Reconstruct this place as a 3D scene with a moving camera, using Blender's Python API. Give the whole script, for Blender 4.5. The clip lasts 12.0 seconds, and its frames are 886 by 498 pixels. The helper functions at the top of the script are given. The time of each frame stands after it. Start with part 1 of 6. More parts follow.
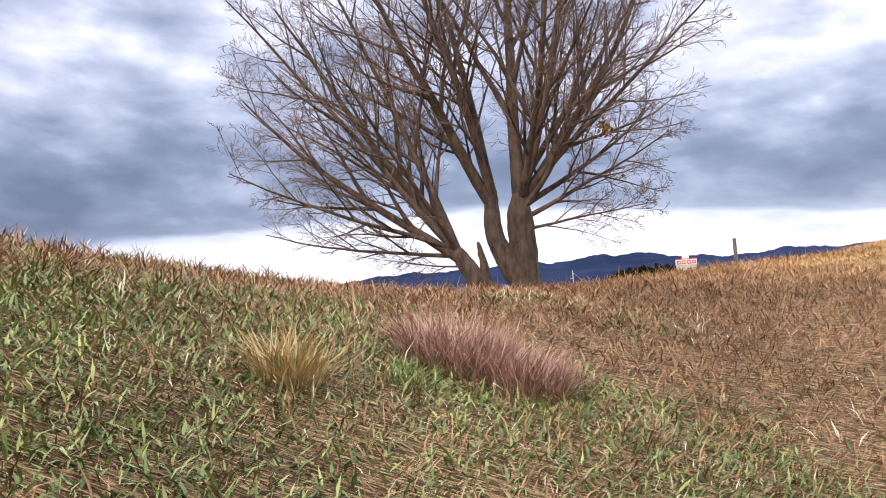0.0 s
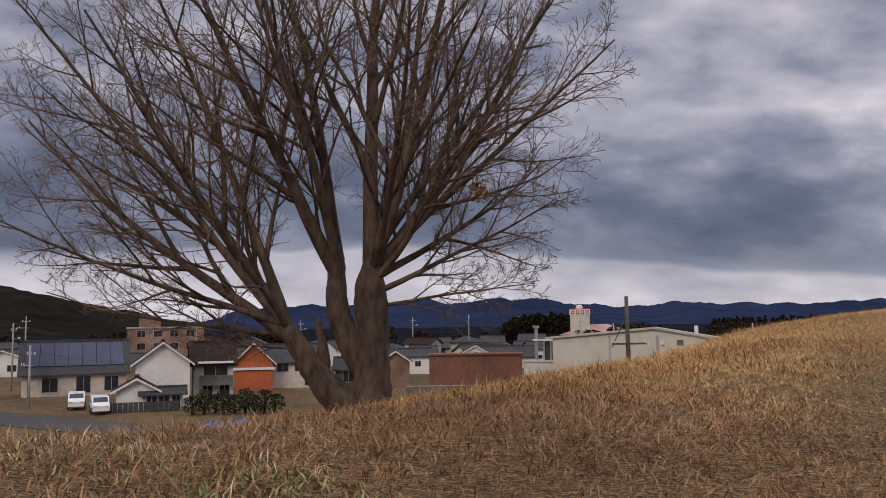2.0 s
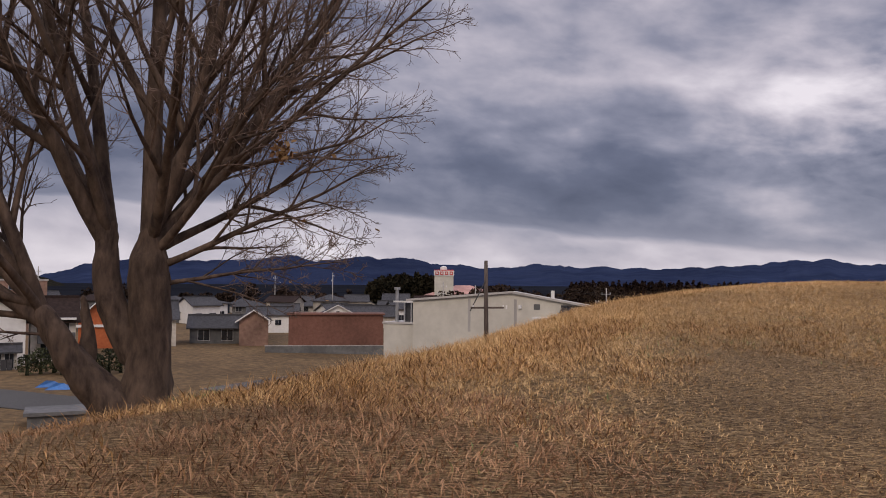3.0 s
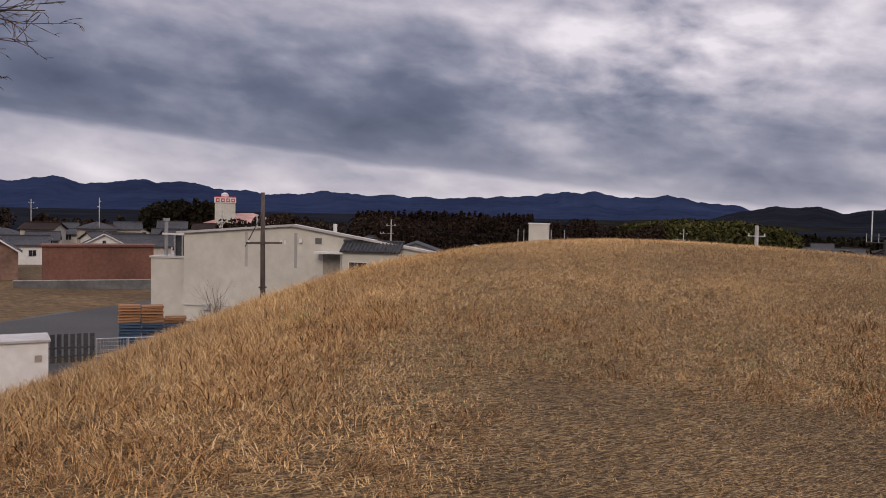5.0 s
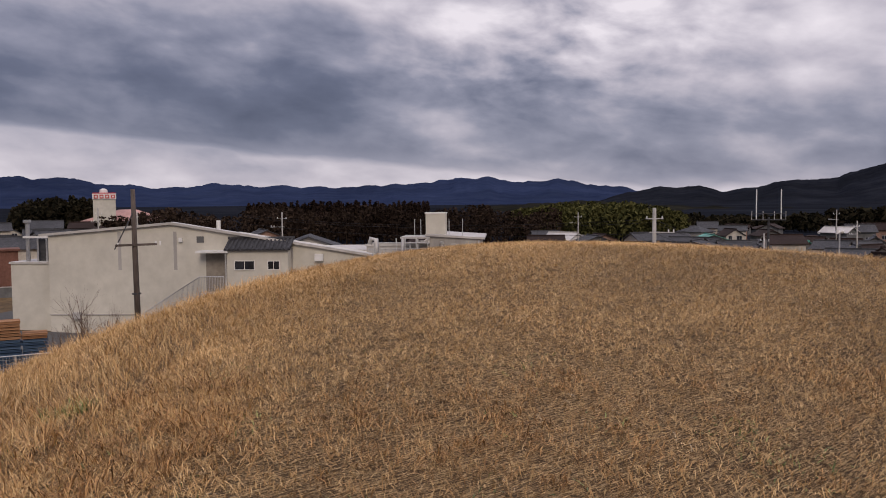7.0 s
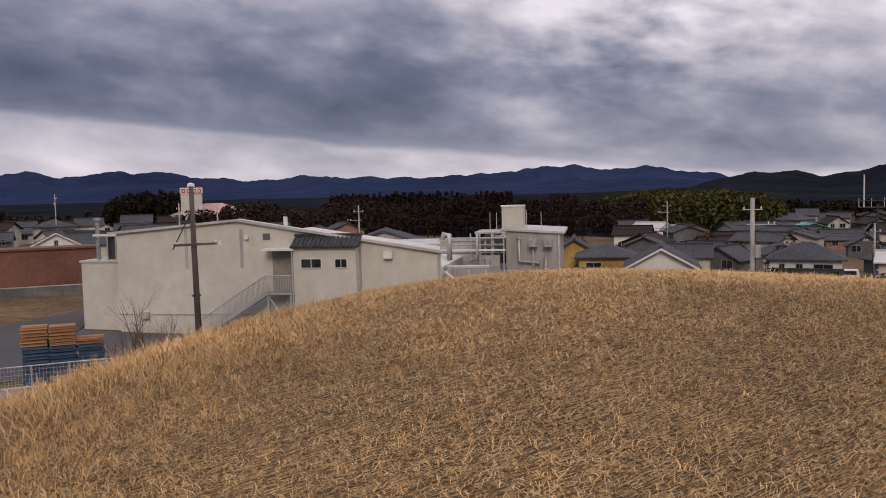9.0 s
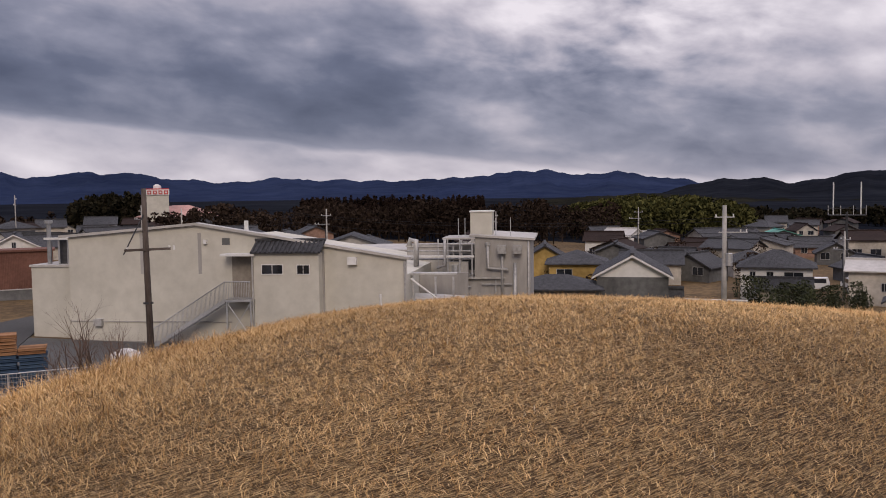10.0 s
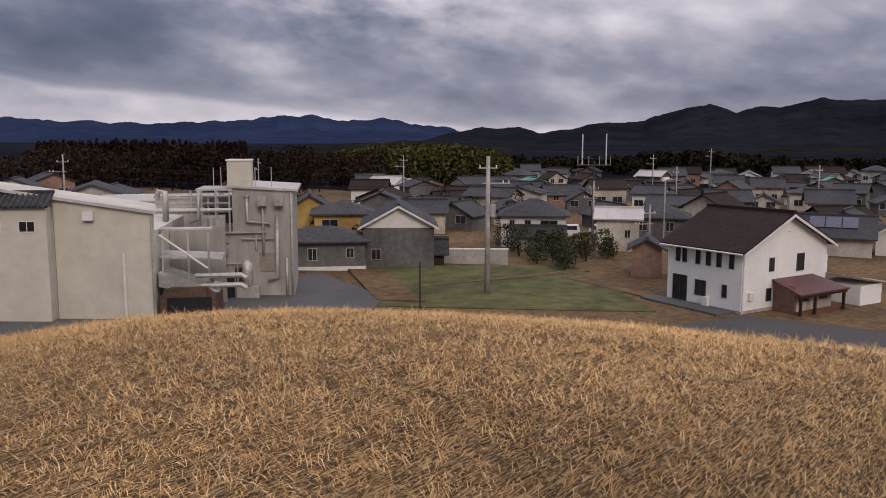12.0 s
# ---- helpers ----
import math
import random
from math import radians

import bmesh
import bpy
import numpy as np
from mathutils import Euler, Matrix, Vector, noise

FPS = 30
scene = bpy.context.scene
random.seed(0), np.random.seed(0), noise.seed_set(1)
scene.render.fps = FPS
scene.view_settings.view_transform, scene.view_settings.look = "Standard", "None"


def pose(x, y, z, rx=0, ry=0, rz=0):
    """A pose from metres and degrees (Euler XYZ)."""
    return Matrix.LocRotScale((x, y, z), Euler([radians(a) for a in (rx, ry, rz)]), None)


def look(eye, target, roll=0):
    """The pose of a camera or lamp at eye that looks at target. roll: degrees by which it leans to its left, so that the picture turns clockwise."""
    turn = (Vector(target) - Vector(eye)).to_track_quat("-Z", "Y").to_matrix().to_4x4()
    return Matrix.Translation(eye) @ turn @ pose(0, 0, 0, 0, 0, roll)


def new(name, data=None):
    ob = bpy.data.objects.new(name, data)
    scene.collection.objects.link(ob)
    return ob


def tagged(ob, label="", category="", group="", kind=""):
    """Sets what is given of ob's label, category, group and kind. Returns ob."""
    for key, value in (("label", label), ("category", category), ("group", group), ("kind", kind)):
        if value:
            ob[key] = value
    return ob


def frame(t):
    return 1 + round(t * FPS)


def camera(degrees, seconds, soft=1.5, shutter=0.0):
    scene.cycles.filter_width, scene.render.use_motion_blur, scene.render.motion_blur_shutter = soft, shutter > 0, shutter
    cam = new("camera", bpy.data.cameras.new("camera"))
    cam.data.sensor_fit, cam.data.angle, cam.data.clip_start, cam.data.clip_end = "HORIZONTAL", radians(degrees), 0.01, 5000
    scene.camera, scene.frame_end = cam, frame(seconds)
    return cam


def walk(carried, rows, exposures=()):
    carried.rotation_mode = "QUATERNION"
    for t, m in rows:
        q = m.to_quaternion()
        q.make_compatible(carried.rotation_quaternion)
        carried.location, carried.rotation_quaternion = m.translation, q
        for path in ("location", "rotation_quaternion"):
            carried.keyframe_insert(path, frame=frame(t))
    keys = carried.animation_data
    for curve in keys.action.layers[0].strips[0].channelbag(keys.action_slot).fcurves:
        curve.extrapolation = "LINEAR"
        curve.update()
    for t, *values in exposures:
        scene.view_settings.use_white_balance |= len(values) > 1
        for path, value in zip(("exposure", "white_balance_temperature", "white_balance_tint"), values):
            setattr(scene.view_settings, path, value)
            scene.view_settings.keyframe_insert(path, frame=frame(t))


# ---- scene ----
LENS = 56.31
cam = camera(LENS, 12.0, soft=0.95)
walk(cam, [
    (0.0, pose(0.000, 0.001, 0.000, 93.02, 4.11, 0.00)),
    (0.5, pose(0.143, 0.485, 0.176, 96.54, 2.94, -1.34)),
    (1.0, pose(0.260, 0.937, 0.296, 97.36, 2.41, -2.16)),
    (1.5, pose(0.449, 1.327, 0.429, 96.57, 1.38, -3.73)),
    (2.0, pose(0.674, 1.756, 0.483, 95.26, 0.82, -7.08)),
    (2.5, pose(1.017, 2.224, 0.550, 93.73, 0.55, -11.23)),
    (3.0, pose(1.365, 2.741, 0.695, 92.38, -0.40, -16.28)),
    (5.0, pose(2.797, 5.029, 1.182, 87.54, -1.16, -30.89)),
    (5.5, pose(3.125, 5.622, 1.304, 87.18, -1.27, -34.22)),
    (6.0, pose(3.512, 6.263, 1.399, 87.27, -1.04, -36.77)),
    (6.5, pose(4.005, 6.940, 1.412, 87.13, -0.28, -37.87)),
    (7.0, pose(4.635, 7.631, 1.389, 86.73, 0.56, -38.11)),
    (7.5, pose(5.359, 8.294, 1.452, 85.94, 1.43, -36.36)),
    (9.5, pose(8.100, 10.801, 1.674, 86.24, 1.12, -31.92)),
    (10.0, pose(8.720, 11.403, 1.695, 86.31, 0.81, -34.11)),
    (10.5, pose(9.296, 11.963, 1.711, 86.02, 0.78, -36.40)),
    (11.0, pose(9.829, 12.494, 1.754, 85.34, 0.70, -39.07)),
    (11.5, pose(10.294, 12.982, 1.815, 84.13, 0.27, -43.23)),
    (12.0, pose(10.733, 13.421, 1.871, 82.50, -0.06, -50.13)),
], exposures=[(0.0, 1.2, 6500, 10), (0.3, 0.82, 6500, 10), (0.6, 0.36, 6500, 9), (1.0, 0.1, 6600, 10), (1.5, -0.08, 6700, 12), (3.0, -0.08, 6800, 18), (12.0, -0.08, 6800, 18)])

# ---- world and light ----
world = bpy.data.worlds.new("overcast_sky")
scene.world = world
world.use_nodes = True
wn, wl = world.node_tree.nodes, world.node_tree.links
wn.clear()


def wnode(kind, **values):
    n = wn.new(kind)
    for key, value in values.items():
        n.inputs[key].default_value = value
    return n


coord = wn.new("ShaderNodeTexCoord")
split = wn.new("ShaderNodeSeparateXYZ")
wl.new(coord.outputs["Generated"], split.inputs[0])


def wmath(op, a, b=None, c=None):
    n = wn.new("ShaderNodeMath")
    n.operation = op
    for i, v in enumerate((a, b, c)):
        if v is None:
            continue
        if isinstance(v, (int, float)):
            n.inputs[i].default_value = v
        else:
            wl.new(v, n.inputs[i])
    return n.outputs[0]


def wramp(stops):
    """A grey ramp node through (place, value) stops."""
    n = wn.new("ShaderNodeValToRGB")
    ends = n.color_ramp.elements
    ends[0].color, ends[1].color = [(v, v, v, 1) for v in (stops[0][1], stops[-1][1])]
    for pos, v in stops[1:-1]:
        ends.new(pos).color = (v, v, v, 1)
    return n


up = wmath("MAXIMUM", split.outputs["Z"], 0.0)
bearing_deg = wmath("MULTIPLY", wmath("ARCTAN2", split.outputs["X"], split.outputs["Y"]), 57.2958)
elev_deg = wmath("MULTIPLY", wmath("ARCSINE", split.outputs["Z"]), 57.2958)
# the cloud rolls slope down towards the east
sheared = wmath("MULTIPLY_ADD", bearing_deg, 0.085, elev_deg)


def cloud_noise(fx, fy, seed, detail, rough, warp):
    c = wn.new("ShaderNodeCombineXYZ")
    wl.new(wmath("MULTIPLY", bearing_deg, fx), c.inputs[0])
    wl.new(wmath("MULTIPLY", sheared, fy), c.inputs[1])
    c.inputs[2].default_value = seed
    n = wnode("ShaderNodeTexNoise", Scale=1.0, Detail=detail, Roughness=rough, Distortion=warp)
    wl.new(c.outputs[0], n.inputs["Vector"])
    return wmath("SUBTRACT", n.outputs["Fac"], 0.5)


rolls = cloud_noise(0.055, 0.15, 2.4, 4.0, 0.5, 0.0)
puffs = cloud_noise(0.19, 0.40, 7.1, 5.0, 0.5, 0.15)
# lower edge of the cloud deck, in tenths of ten degrees, by the bearing
deck = wramp(((0.0, 0.44), (0.11, 0.44), (0.39, 0.56), (0.51, 0.44), (0.71, 0.22), (0.84, 0.08), (1.0, 0.05)))
wl.new(wmath("MULTIPLY", wmath("ADD", bearing_deg, 40.0), 1 / 110), deck.inputs[0])
over = wmath("SUBTRACT", elev_deg, wmath("MULTIPLY", deck.outputs[0], 10.0))
over = wmath("ADD", over, wmath("ADD", wmath("MULTIPLY", puffs, 2.0), wmath("MULTIPLY", rolls, 0.8)))
layer = wramp(((0.0, 0.74), (0.16, 0.70), (0.222, 0.66), (0.238, 0.44), (0.262, 0.36), (0.32, 0.325), (0.42, 0.355), (0.54, 0.47), (0.68, 0.54), (0.85, 0.56), (1.0, 0.58)))
wl.new(wmath("MULTIPLY", wmath("ADD", over, 6.0), 1 / 26), layer.inputs[0])
lum = wmath("ADD", layer.outputs[0], wmath("ADD", wmath("MULTIPLY", rolls, 0.85), wmath("MULTIPLY", puffs, 0.6)))
# the clear strip under the deck is brightest in the west
west = wmath("MINIMUM", wmath("MAXIMUM", wmath("MULTIPLY", wmath("SUBTRACT", 12.0, bearing_deg), 1 / 24), 0.0), 1.0)
below = wmath("MINIMUM", wmath("MAXIMUM", wmath("MULTIPLY", over, -0.9), 0.0), 1.0)
lum = wmath("MULTIPLY_ADD", wmath("MULTIPLY", west, below), 0.17, lum)
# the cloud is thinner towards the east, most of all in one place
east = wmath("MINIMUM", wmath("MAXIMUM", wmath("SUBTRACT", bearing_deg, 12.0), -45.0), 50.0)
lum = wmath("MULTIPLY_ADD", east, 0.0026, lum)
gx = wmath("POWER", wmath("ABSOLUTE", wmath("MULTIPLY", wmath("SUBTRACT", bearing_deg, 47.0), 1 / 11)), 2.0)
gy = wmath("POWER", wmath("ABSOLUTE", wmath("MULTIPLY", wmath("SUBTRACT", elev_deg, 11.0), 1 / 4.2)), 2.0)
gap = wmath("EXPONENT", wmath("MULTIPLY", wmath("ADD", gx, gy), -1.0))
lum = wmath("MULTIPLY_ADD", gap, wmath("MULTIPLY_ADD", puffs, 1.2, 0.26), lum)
tone = wn.new("ShaderNodeValToRGB")
tone.color_ramp.elements[0].position, tone.color_ramp.elements[0].color = 0.08, (0.072, 0.088, 0.145, 1)
tone.color_ramp.elements[1].position, tone.color_ramp.elements[1].color = 0.98, (0.80, 0.80, 0.86, 1)
for pos, col in ((0.28, (0.125, 0.148, 0.222, 1)), (0.48, (0.255, 0.278, 0.365, 1)), (0.70, (0.50, 0.50, 0.575, 1))):
    e = tone.color_ramp.elements.new(pos)
    e.color = col
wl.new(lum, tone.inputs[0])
SUN_EL, SUN_AZ = radians(34), radians(212)
sky = wn.new("ShaderNodeTexSky")
sky.sky_type, sky.sun_disc = "NISHITA", False
sky.sun_elevation, sky.sun_rotation = SUN_EL, SUN_AZ
sky_bg = wnode("ShaderNodeBackground", Strength=0.08)
wl.new(sky.outputs[0], sky_bg.inputs["Color"])
cloud_bg = wnode("ShaderNodeBackground", Strength=0.95)
# an overcast sky is brightest overhead
high = wn.new("ShaderNodeMapRange")
high.interpolation_type = "SMOOTHSTEP"
high.inputs["From Min"].default_value, high.inputs["From Max"].default_value = 0.36, 0.85
high.inputs["To Min"].default_value, high.inputs["To Max"].default_value = 1.08, 2.9
wl.new(up, high.inputs["Value"])
wl.new(high.outputs[0], cloud_bg.inputs["Strength"])
wl.new(tone.outputs[0], cloud_bg.inputs["Color"])
cover = wnode("ShaderNodeMixShader", Fac=0.94)
wl.new(sky_bg.outputs[0], cover.inputs[1])
wl.new(cloud_bg.outputs[0], cover.inputs[2])
w_out = wn.new("ShaderNodeOutputWorld")
wl.new(cover.outputs[0], w_out.inputs[0])

sun = new("sun", bpy.data.lights.new("sun", "SUN"))
sun.data.energy, sun.data.angle, sun.data.color = 1.35, radians(24), (1.0, 0.88, 0.72)
sun.matrix_world = look((0, 0, 60), Vector((0, 0, 60)) - Vector((math.sin(SUN_AZ) * math.cos(SUN_EL), math.cos(SUN_AZ) * math.cos(SUN_EL), math.sin(SUN_EL))))


# ---- materials ----
def mat(name, c1, c2, scale=4.0, rough=0.85, bump=0.3, metal=0.0, large=0.25, blotch=0.35, vary="", spread=0.5, dist=0.01, stretch=(1, 1, 1), third=None):
    """A procedural surface: grain between two colours, broad blotches, fine relief."""
    m = bpy.data.materials.new(name)
    m.use_nodes = True
    n, l = m.node_tree.nodes, m.node_tree.links
    b = n["Principled BSDF"]
    geo = n.new("ShaderNodeNewGeometry")
    mp = n.new("ShaderNodeMapping")
    mp.inputs["Scale"].default_value = stretch
    l.new(geo.outputs["Position"], mp.inputs["Vector"])
    g = n.new("ShaderNodeTexNoise")
    g.inputs["Scale"].default_value, g.inputs["Detail"].default_value, g.inputs["Roughness"].default_value = scale, 6.0, 0.62
    l.new(mp.outputs[0], g.inputs["Vector"])
    s = n.new("ShaderNodeTexNoise")
    s.inputs["Scale"].default_value, s.inputs["Detail"].default_value = large, 4.0
    l.new(mp.outputs[0], s.inputs["Vector"])
    ramp = n.new("ShaderNodeValToRGB")
    ramp.color_ramp.elements[0].position, ramp.color_ramp.elements[0].color = 0.5 - spread * 0.4, (*c1, 1)
    ramp.color_ramp.elements[1].position, ramp.color_ramp.elements[1].color = 0.5 + spread * 0.4, (*c2, 1)
    if third:
        e = ramp.color_ramp.elements.new(0.5)
        e.color = (*third, 1)
    if vary == "island":
        mixf = n.new("ShaderNodeMath")
        mixf.operation = "MULTIPLY_ADD"
        l.new(geo.outputs["Random Per Island"], mixf.inputs[0])
        mixf.inputs[1].default_value = 0.75
        half = n.new("ShaderNodeMath")
        half.operation = "MULTIPLY"
        l.new(s.outputs["Fac"], half.inputs[0])
        half.inputs[1].default_value = 0.28
        l.new(half.outputs[0], mixf.inputs[2])
        l.new(mixf.outputs[0], ramp.inputs[0])
    elif vary == "object":
        info = n.new("ShaderNodeObjectInfo")
        mixf = n.new("ShaderNodeMix")
        mixf.inputs["Factor"].default_value = 0.5
        l.new(info.outputs["Random"], mixf.inputs["A"])
        l.new(g.outputs["Fac"], mixf.inputs["B"])
        l.new(mixf.outputs["Result"], ramp.inputs[0])
    else:
        l.new(g.outputs["Fac"], ramp.inputs[0])
    hsv = n.new("ShaderNodeHueSaturation")
    val = n.new("ShaderNodeMapRange")
    val.inputs["From Min"].default_value, val.inputs["From Max"].default_value = 0.3, 0.7
    val.inputs["To Min"].default_value, val.inputs["To Max"].default_value = 1 - blotch, 1 + blotch
    l.new(s.outputs["Fac"], val.inputs["Value"])
    l.new(val.outputs[0], hsv.inputs["Value"])
    l.new(ramp.outputs[0], hsv.inputs["Color"])
    l.new(hsv.outputs[0], b.inputs["Base Color"])
    b.inputs["Roughness"].default_value, b.inputs["Metallic"].default_value = rough, metal
    if rough > 0.6:
        b.inputs["Specular IOR Level"].default_value = 0.25
    if bump:
        bp = n.new("ShaderNodeBump")
        bp.inputs["Strength"].default_value, bp.inputs["Distance"].default_value = bump, dist
        l.new(g.outputs["Fac"], bp.inputs["Height"])
        l.new(bp.outputs[0], b.inputs["Normal"])
    return m


def wavy(name, c1, c2, scale, axis="Z", bump=0.5, rough=0.6, dist=0.03, metal=0.0, blotch=0.2):
    """Like mat(), with ribs across one world axis (tile courses, siding, corrugation)."""
    m = mat(name, c1, c2, 3.0, rough, 0.0, metal, blotch=blotch)
    n, l = m.node_tree.nodes, m.node_tree.links
    wave = n.new("ShaderNodeTexWave")
    wave.bands_direction = axis
    wave.inputs["Scale"].default_value = scale
    wave.inputs["Distortion"].default_value = 0.3
    geo = n.new("ShaderNodeNewGeometry")
    l.new(geo.outputs["Position"], wave.inputs["Vector"])
    bp = n.new("ShaderNodeBump")
    bp.inputs["Strength"].default_value, bp.inputs["Distance"].default_value = bump, dist
    l.new(wave.outputs["Fac"], bp.inputs["Height"])
    l.new(bp.outputs[0], n["Principled BSDF"].inputs["Normal"])
    return m


STRAW_BED = mat("straw_bed", (0.085, 0.051, 0.023), (0.56, 0.385, 0.185), 20, 0.95, 1.0, large=0.9, blotch=0.22, dist=0.025, third=(0.27, 0.172, 0.080))
STRAW_BROWN = mat("brown_straw", (0.114, 0.053, 0.024), (0.457, 0.266, 0.139), 3, 0.8, 0.0, large=0.5, blotch=0.3, vary="island", spread=0.9, third=(0.266, 0.139, 0.066))
STRAW = mat("dry_straw", (0.415, 0.229, 0.085), (0.756, 0.518, 0.250), 3, 0.75, 0.0, large=0.35, blotch=0.25, vary="island", spread=0.9, third=(0.546, 0.339, 0.141))
STRAW_TALL = mat("tall_dry_grass", (0.089, 0.041, 0.012), (0.515, 0.295, 0.118), 3, 0.7, 0.0, large=0.4, blotch=0.22, vary="island", spread=0.9, third=(0.273, 0.142, 0.050))
STRAW_PALE = mat("pale_dry_grass", (0.40, 0.31, 0.19), (0.66, 0.55, 0.38), 3, 0.7, 0.0, large=0.4, blotch=0.15, vary="island", spread=0.9)
GREEN = mat("green_grass", (0.056, 0.101, 0.020), (0.334, 0.374, 0.120), 3, 0.6, 0.0, large=0.6, blotch=0.25, vary="island", spread=0.9, third=(0.162, 0.212, 0.055))
PINK_DRY = mat("reddish_dry_grass", (0.17, 0.085, 0.06), (0.50, 0.33, 0.25), 3, 0.75, 0.0, large=0.6, blotch=0.2, vary="island", spread=0.9, third=(0.33, 0.19, 0.14))
YELLOW_DRY = mat("yellow_dry_grass", (0.35, 0.22, 0.07), (0.68, 0.52, 0.27), 3, 0.7, 0.0, vary="island", spread=0.9)
BARK = mat("bark", (0.037, 0.025, 0.020), (0.151, 0.105, 0.077), 14, 0.95, 1.0, large=1.3, blotch=0.35, dist=0.02, stretch=(1, 1, 0.35))
TWIG = mat("twig", (0.078, 0.052, 0.039), (0.221, 0.156, 0.124), 10, 0.9, 0.0, large=0.8)
LEAF_DRY = mat("withered_leaf", (0.20, 0.10, 0.045), (0.36, 0.22, 0.10), 8, 0.8, 0.0, vary="island")
PLASTER = mat("cream_render", (0.50, 0.475, 0.405), (0.60, 0.57, 0.49), 1.1, 0.9, 0.15, large=0.22, blotch=0.10)
PLASTER_GREY = mat("stained_grey_render", (0.306, 0.288, 0.266), (0.432, 0.410, 0.378), 1.4, 0.9, 0.2, large=0.3, blotch=0.2, stretch=(1, 1, 0.3))
ROOF_METAL = mat("pale_roof_sheet", (0.38, 0.36, 0.33), (0.50, 0.475, 0.44), 2, 0.6, 0.1, large=0.2, blotch=0.15)
WHITE = mat("white_paint", (0.62, 0.61, 0.58), (0.72, 0.71, 0.68), 2, 0.6, 0.05, blotch=0.06)
SIDING = wavy("white_siding", (0.72, 0.72, 0.70), (0.80, 0.80, 0.78), 3.2, "Z", 0.25, 0.6, 0.01, blotch=0.05)
GREY_TILE = wavy("grey_roof_tile", (0.032, 0.032, 0.035), (0.071, 0.072, 0.076), 5.5, "DIAGONAL", 0.5, 0.75, 0.03)
DARK_ROOF = wavy("dark_brown_roof", (0.016, 0.009, 0.007), (0.036, 0.022, 0.018), 2.6, "Z", 0.4, 0.9, 0.02)
MAROON = wavy("maroon_roof", (0.075, 0.022, 0.022), (0.13, 0.045, 0.04), 3.0, "X", 0.5, 0.5, 0.02)
PINK_ROOF = mat("faded_red_roof", (0.38, 0.20, 0.17), (0.48, 0.29, 0.25), 2, 0.7, 0.1)
YELLOW_WALL = mat("ochre_wall", (0.336, 0.224, 0.072), (0.440, 0.304, 0.112), 2, 0.9, 0.1)
ORANGE_WALL = wavy("orange_red_wall", (0.33, 0.085, 0.03), (0.44, 0.13, 0.05), 4, "Z", 0.3, 0.7, 0.01)
BROWN_WALL = mat("brown_render", (0.20, 0.12, 0.09), (0.30, 0.19, 0.145), 2, 0.9, 0.2)
BRICK_WALL = wavy("red_brown_sheet", (0.137, 0.061, 0.043), (0.194, 0.094, 0.068), 2.2, "X", 0.5, 0.8, 0.03, blotch=0.2)
BEIGE_WALL = mat("beige_render", (0.40, 0.365, 0.31), (0.52, 0.48, 0.42), 2, 0.9, 0.1)
GREY_WALL = mat("dark_grey_siding", (0.094, 0.094, 0.094), (0.144, 0.144, 0.140), 2, 0.85, 0.1)
SCORCHED = wavy("dark_timber", (0.022, 0.014, 0.011), (0.055, 0.035, 0.027), 5, "X", 0.4, 0.8, 0.01)
CONCRETE = mat("weathered_concrete", (0.28, 0.27, 0.245), (0.42, 0.40, 0.37), 3, 0.9, 0.3, large=0.5, blotch=0.2)
ASPHALT = mat("asphalt", (0.052, 0.051, 0.048), (0.085, 0.083, 0.079), 9, 0.9, 0.4, large=0.12, blotch=0.15)
PAVING = mat("yard_asphalt", (0.073, 0.073, 0.073), (0.112, 0.111, 0.106), 6, 0.9, 0.3, large=0.15, blotch=0.2)
FIELD_GREEN = mat("green_field", (0.040, 0.048, 0.014), (0.135, 0.125, 0.045), 0.7, 0.95, 0.5, large=0.12, blotch=0.3, dist=0.1)
FIELD_DRY = mat("fallow_field", (0.055, 0.035, 0.016), (0.18, 0.115, 0.052), 1.5, 0.95, 0.6, large=0.10, blotch=0.3, dist=0.1)
WOOD_POLE = mat("weathered_pole", (0.06, 0.047, 0.04), (0.13, 0.105, 0.09), 6, 0.9, 0.3, stretch=(1, 1, 0.2))
STEEL = mat("galvanised_steel", (0.42, 0.42, 0.42), (0.56, 0.56, 0.55), 6, 0.45, 0.1, 0.6)
DUCT = mat("duct_sheet", (0.32, 0.31, 0.295), (0.50, 0.49, 0.465), 4, 0.5, 0.1, 0.3)
RUST = mat("rusty_steel", (0.06, 0.038, 0.028), (0.15, 0.095, 0.068), 5, 0.8, 0.3)
DARK_METAL = mat("dark_metal", (0.03, 0.03, 0.032), (0.07, 0.07, 0.075), 5, 0.6, 0.1, 0.2)
BLACK_NET = mat("black_netting", (0.012, 0.012, 0.013), (0.03, 0.03, 0.032), 9, 0.9, 0.3)
GLASS = mat("window_glass", (0.012, 0.014, 0.018), (0.03, 0.034, 0.042), 2, 0.08, 0.0)
BLIND = mat("roller_shutter", (0.23, 0.20, 0.165), (0.31, 0.275, 0.23), 3, 0.7, 0.1)
RED_PAINT = mat("red_sign_paint", (0.42, 0.03, 0.03), (0.55, 0.06, 0.05), 3, 0.5, 0.05)
BLUE = mat("blue_plastic", (0.02, 0.09, 0.26), (0.05, 0.17, 0.40), 4, 0.5, 0.05)
PALLET_WOOD = mat("pallet_timber", (0.25, 0.12, 0.055), (0.42, 0.23, 0.12), 7, 0.85, 0.2, vary="object")
BLUE_PALLET = mat("blue_pallet", (0.03, 0.06, 0.11), (0.07, 0.12, 0.19), 7, 0.7, 0.1, vary="object")
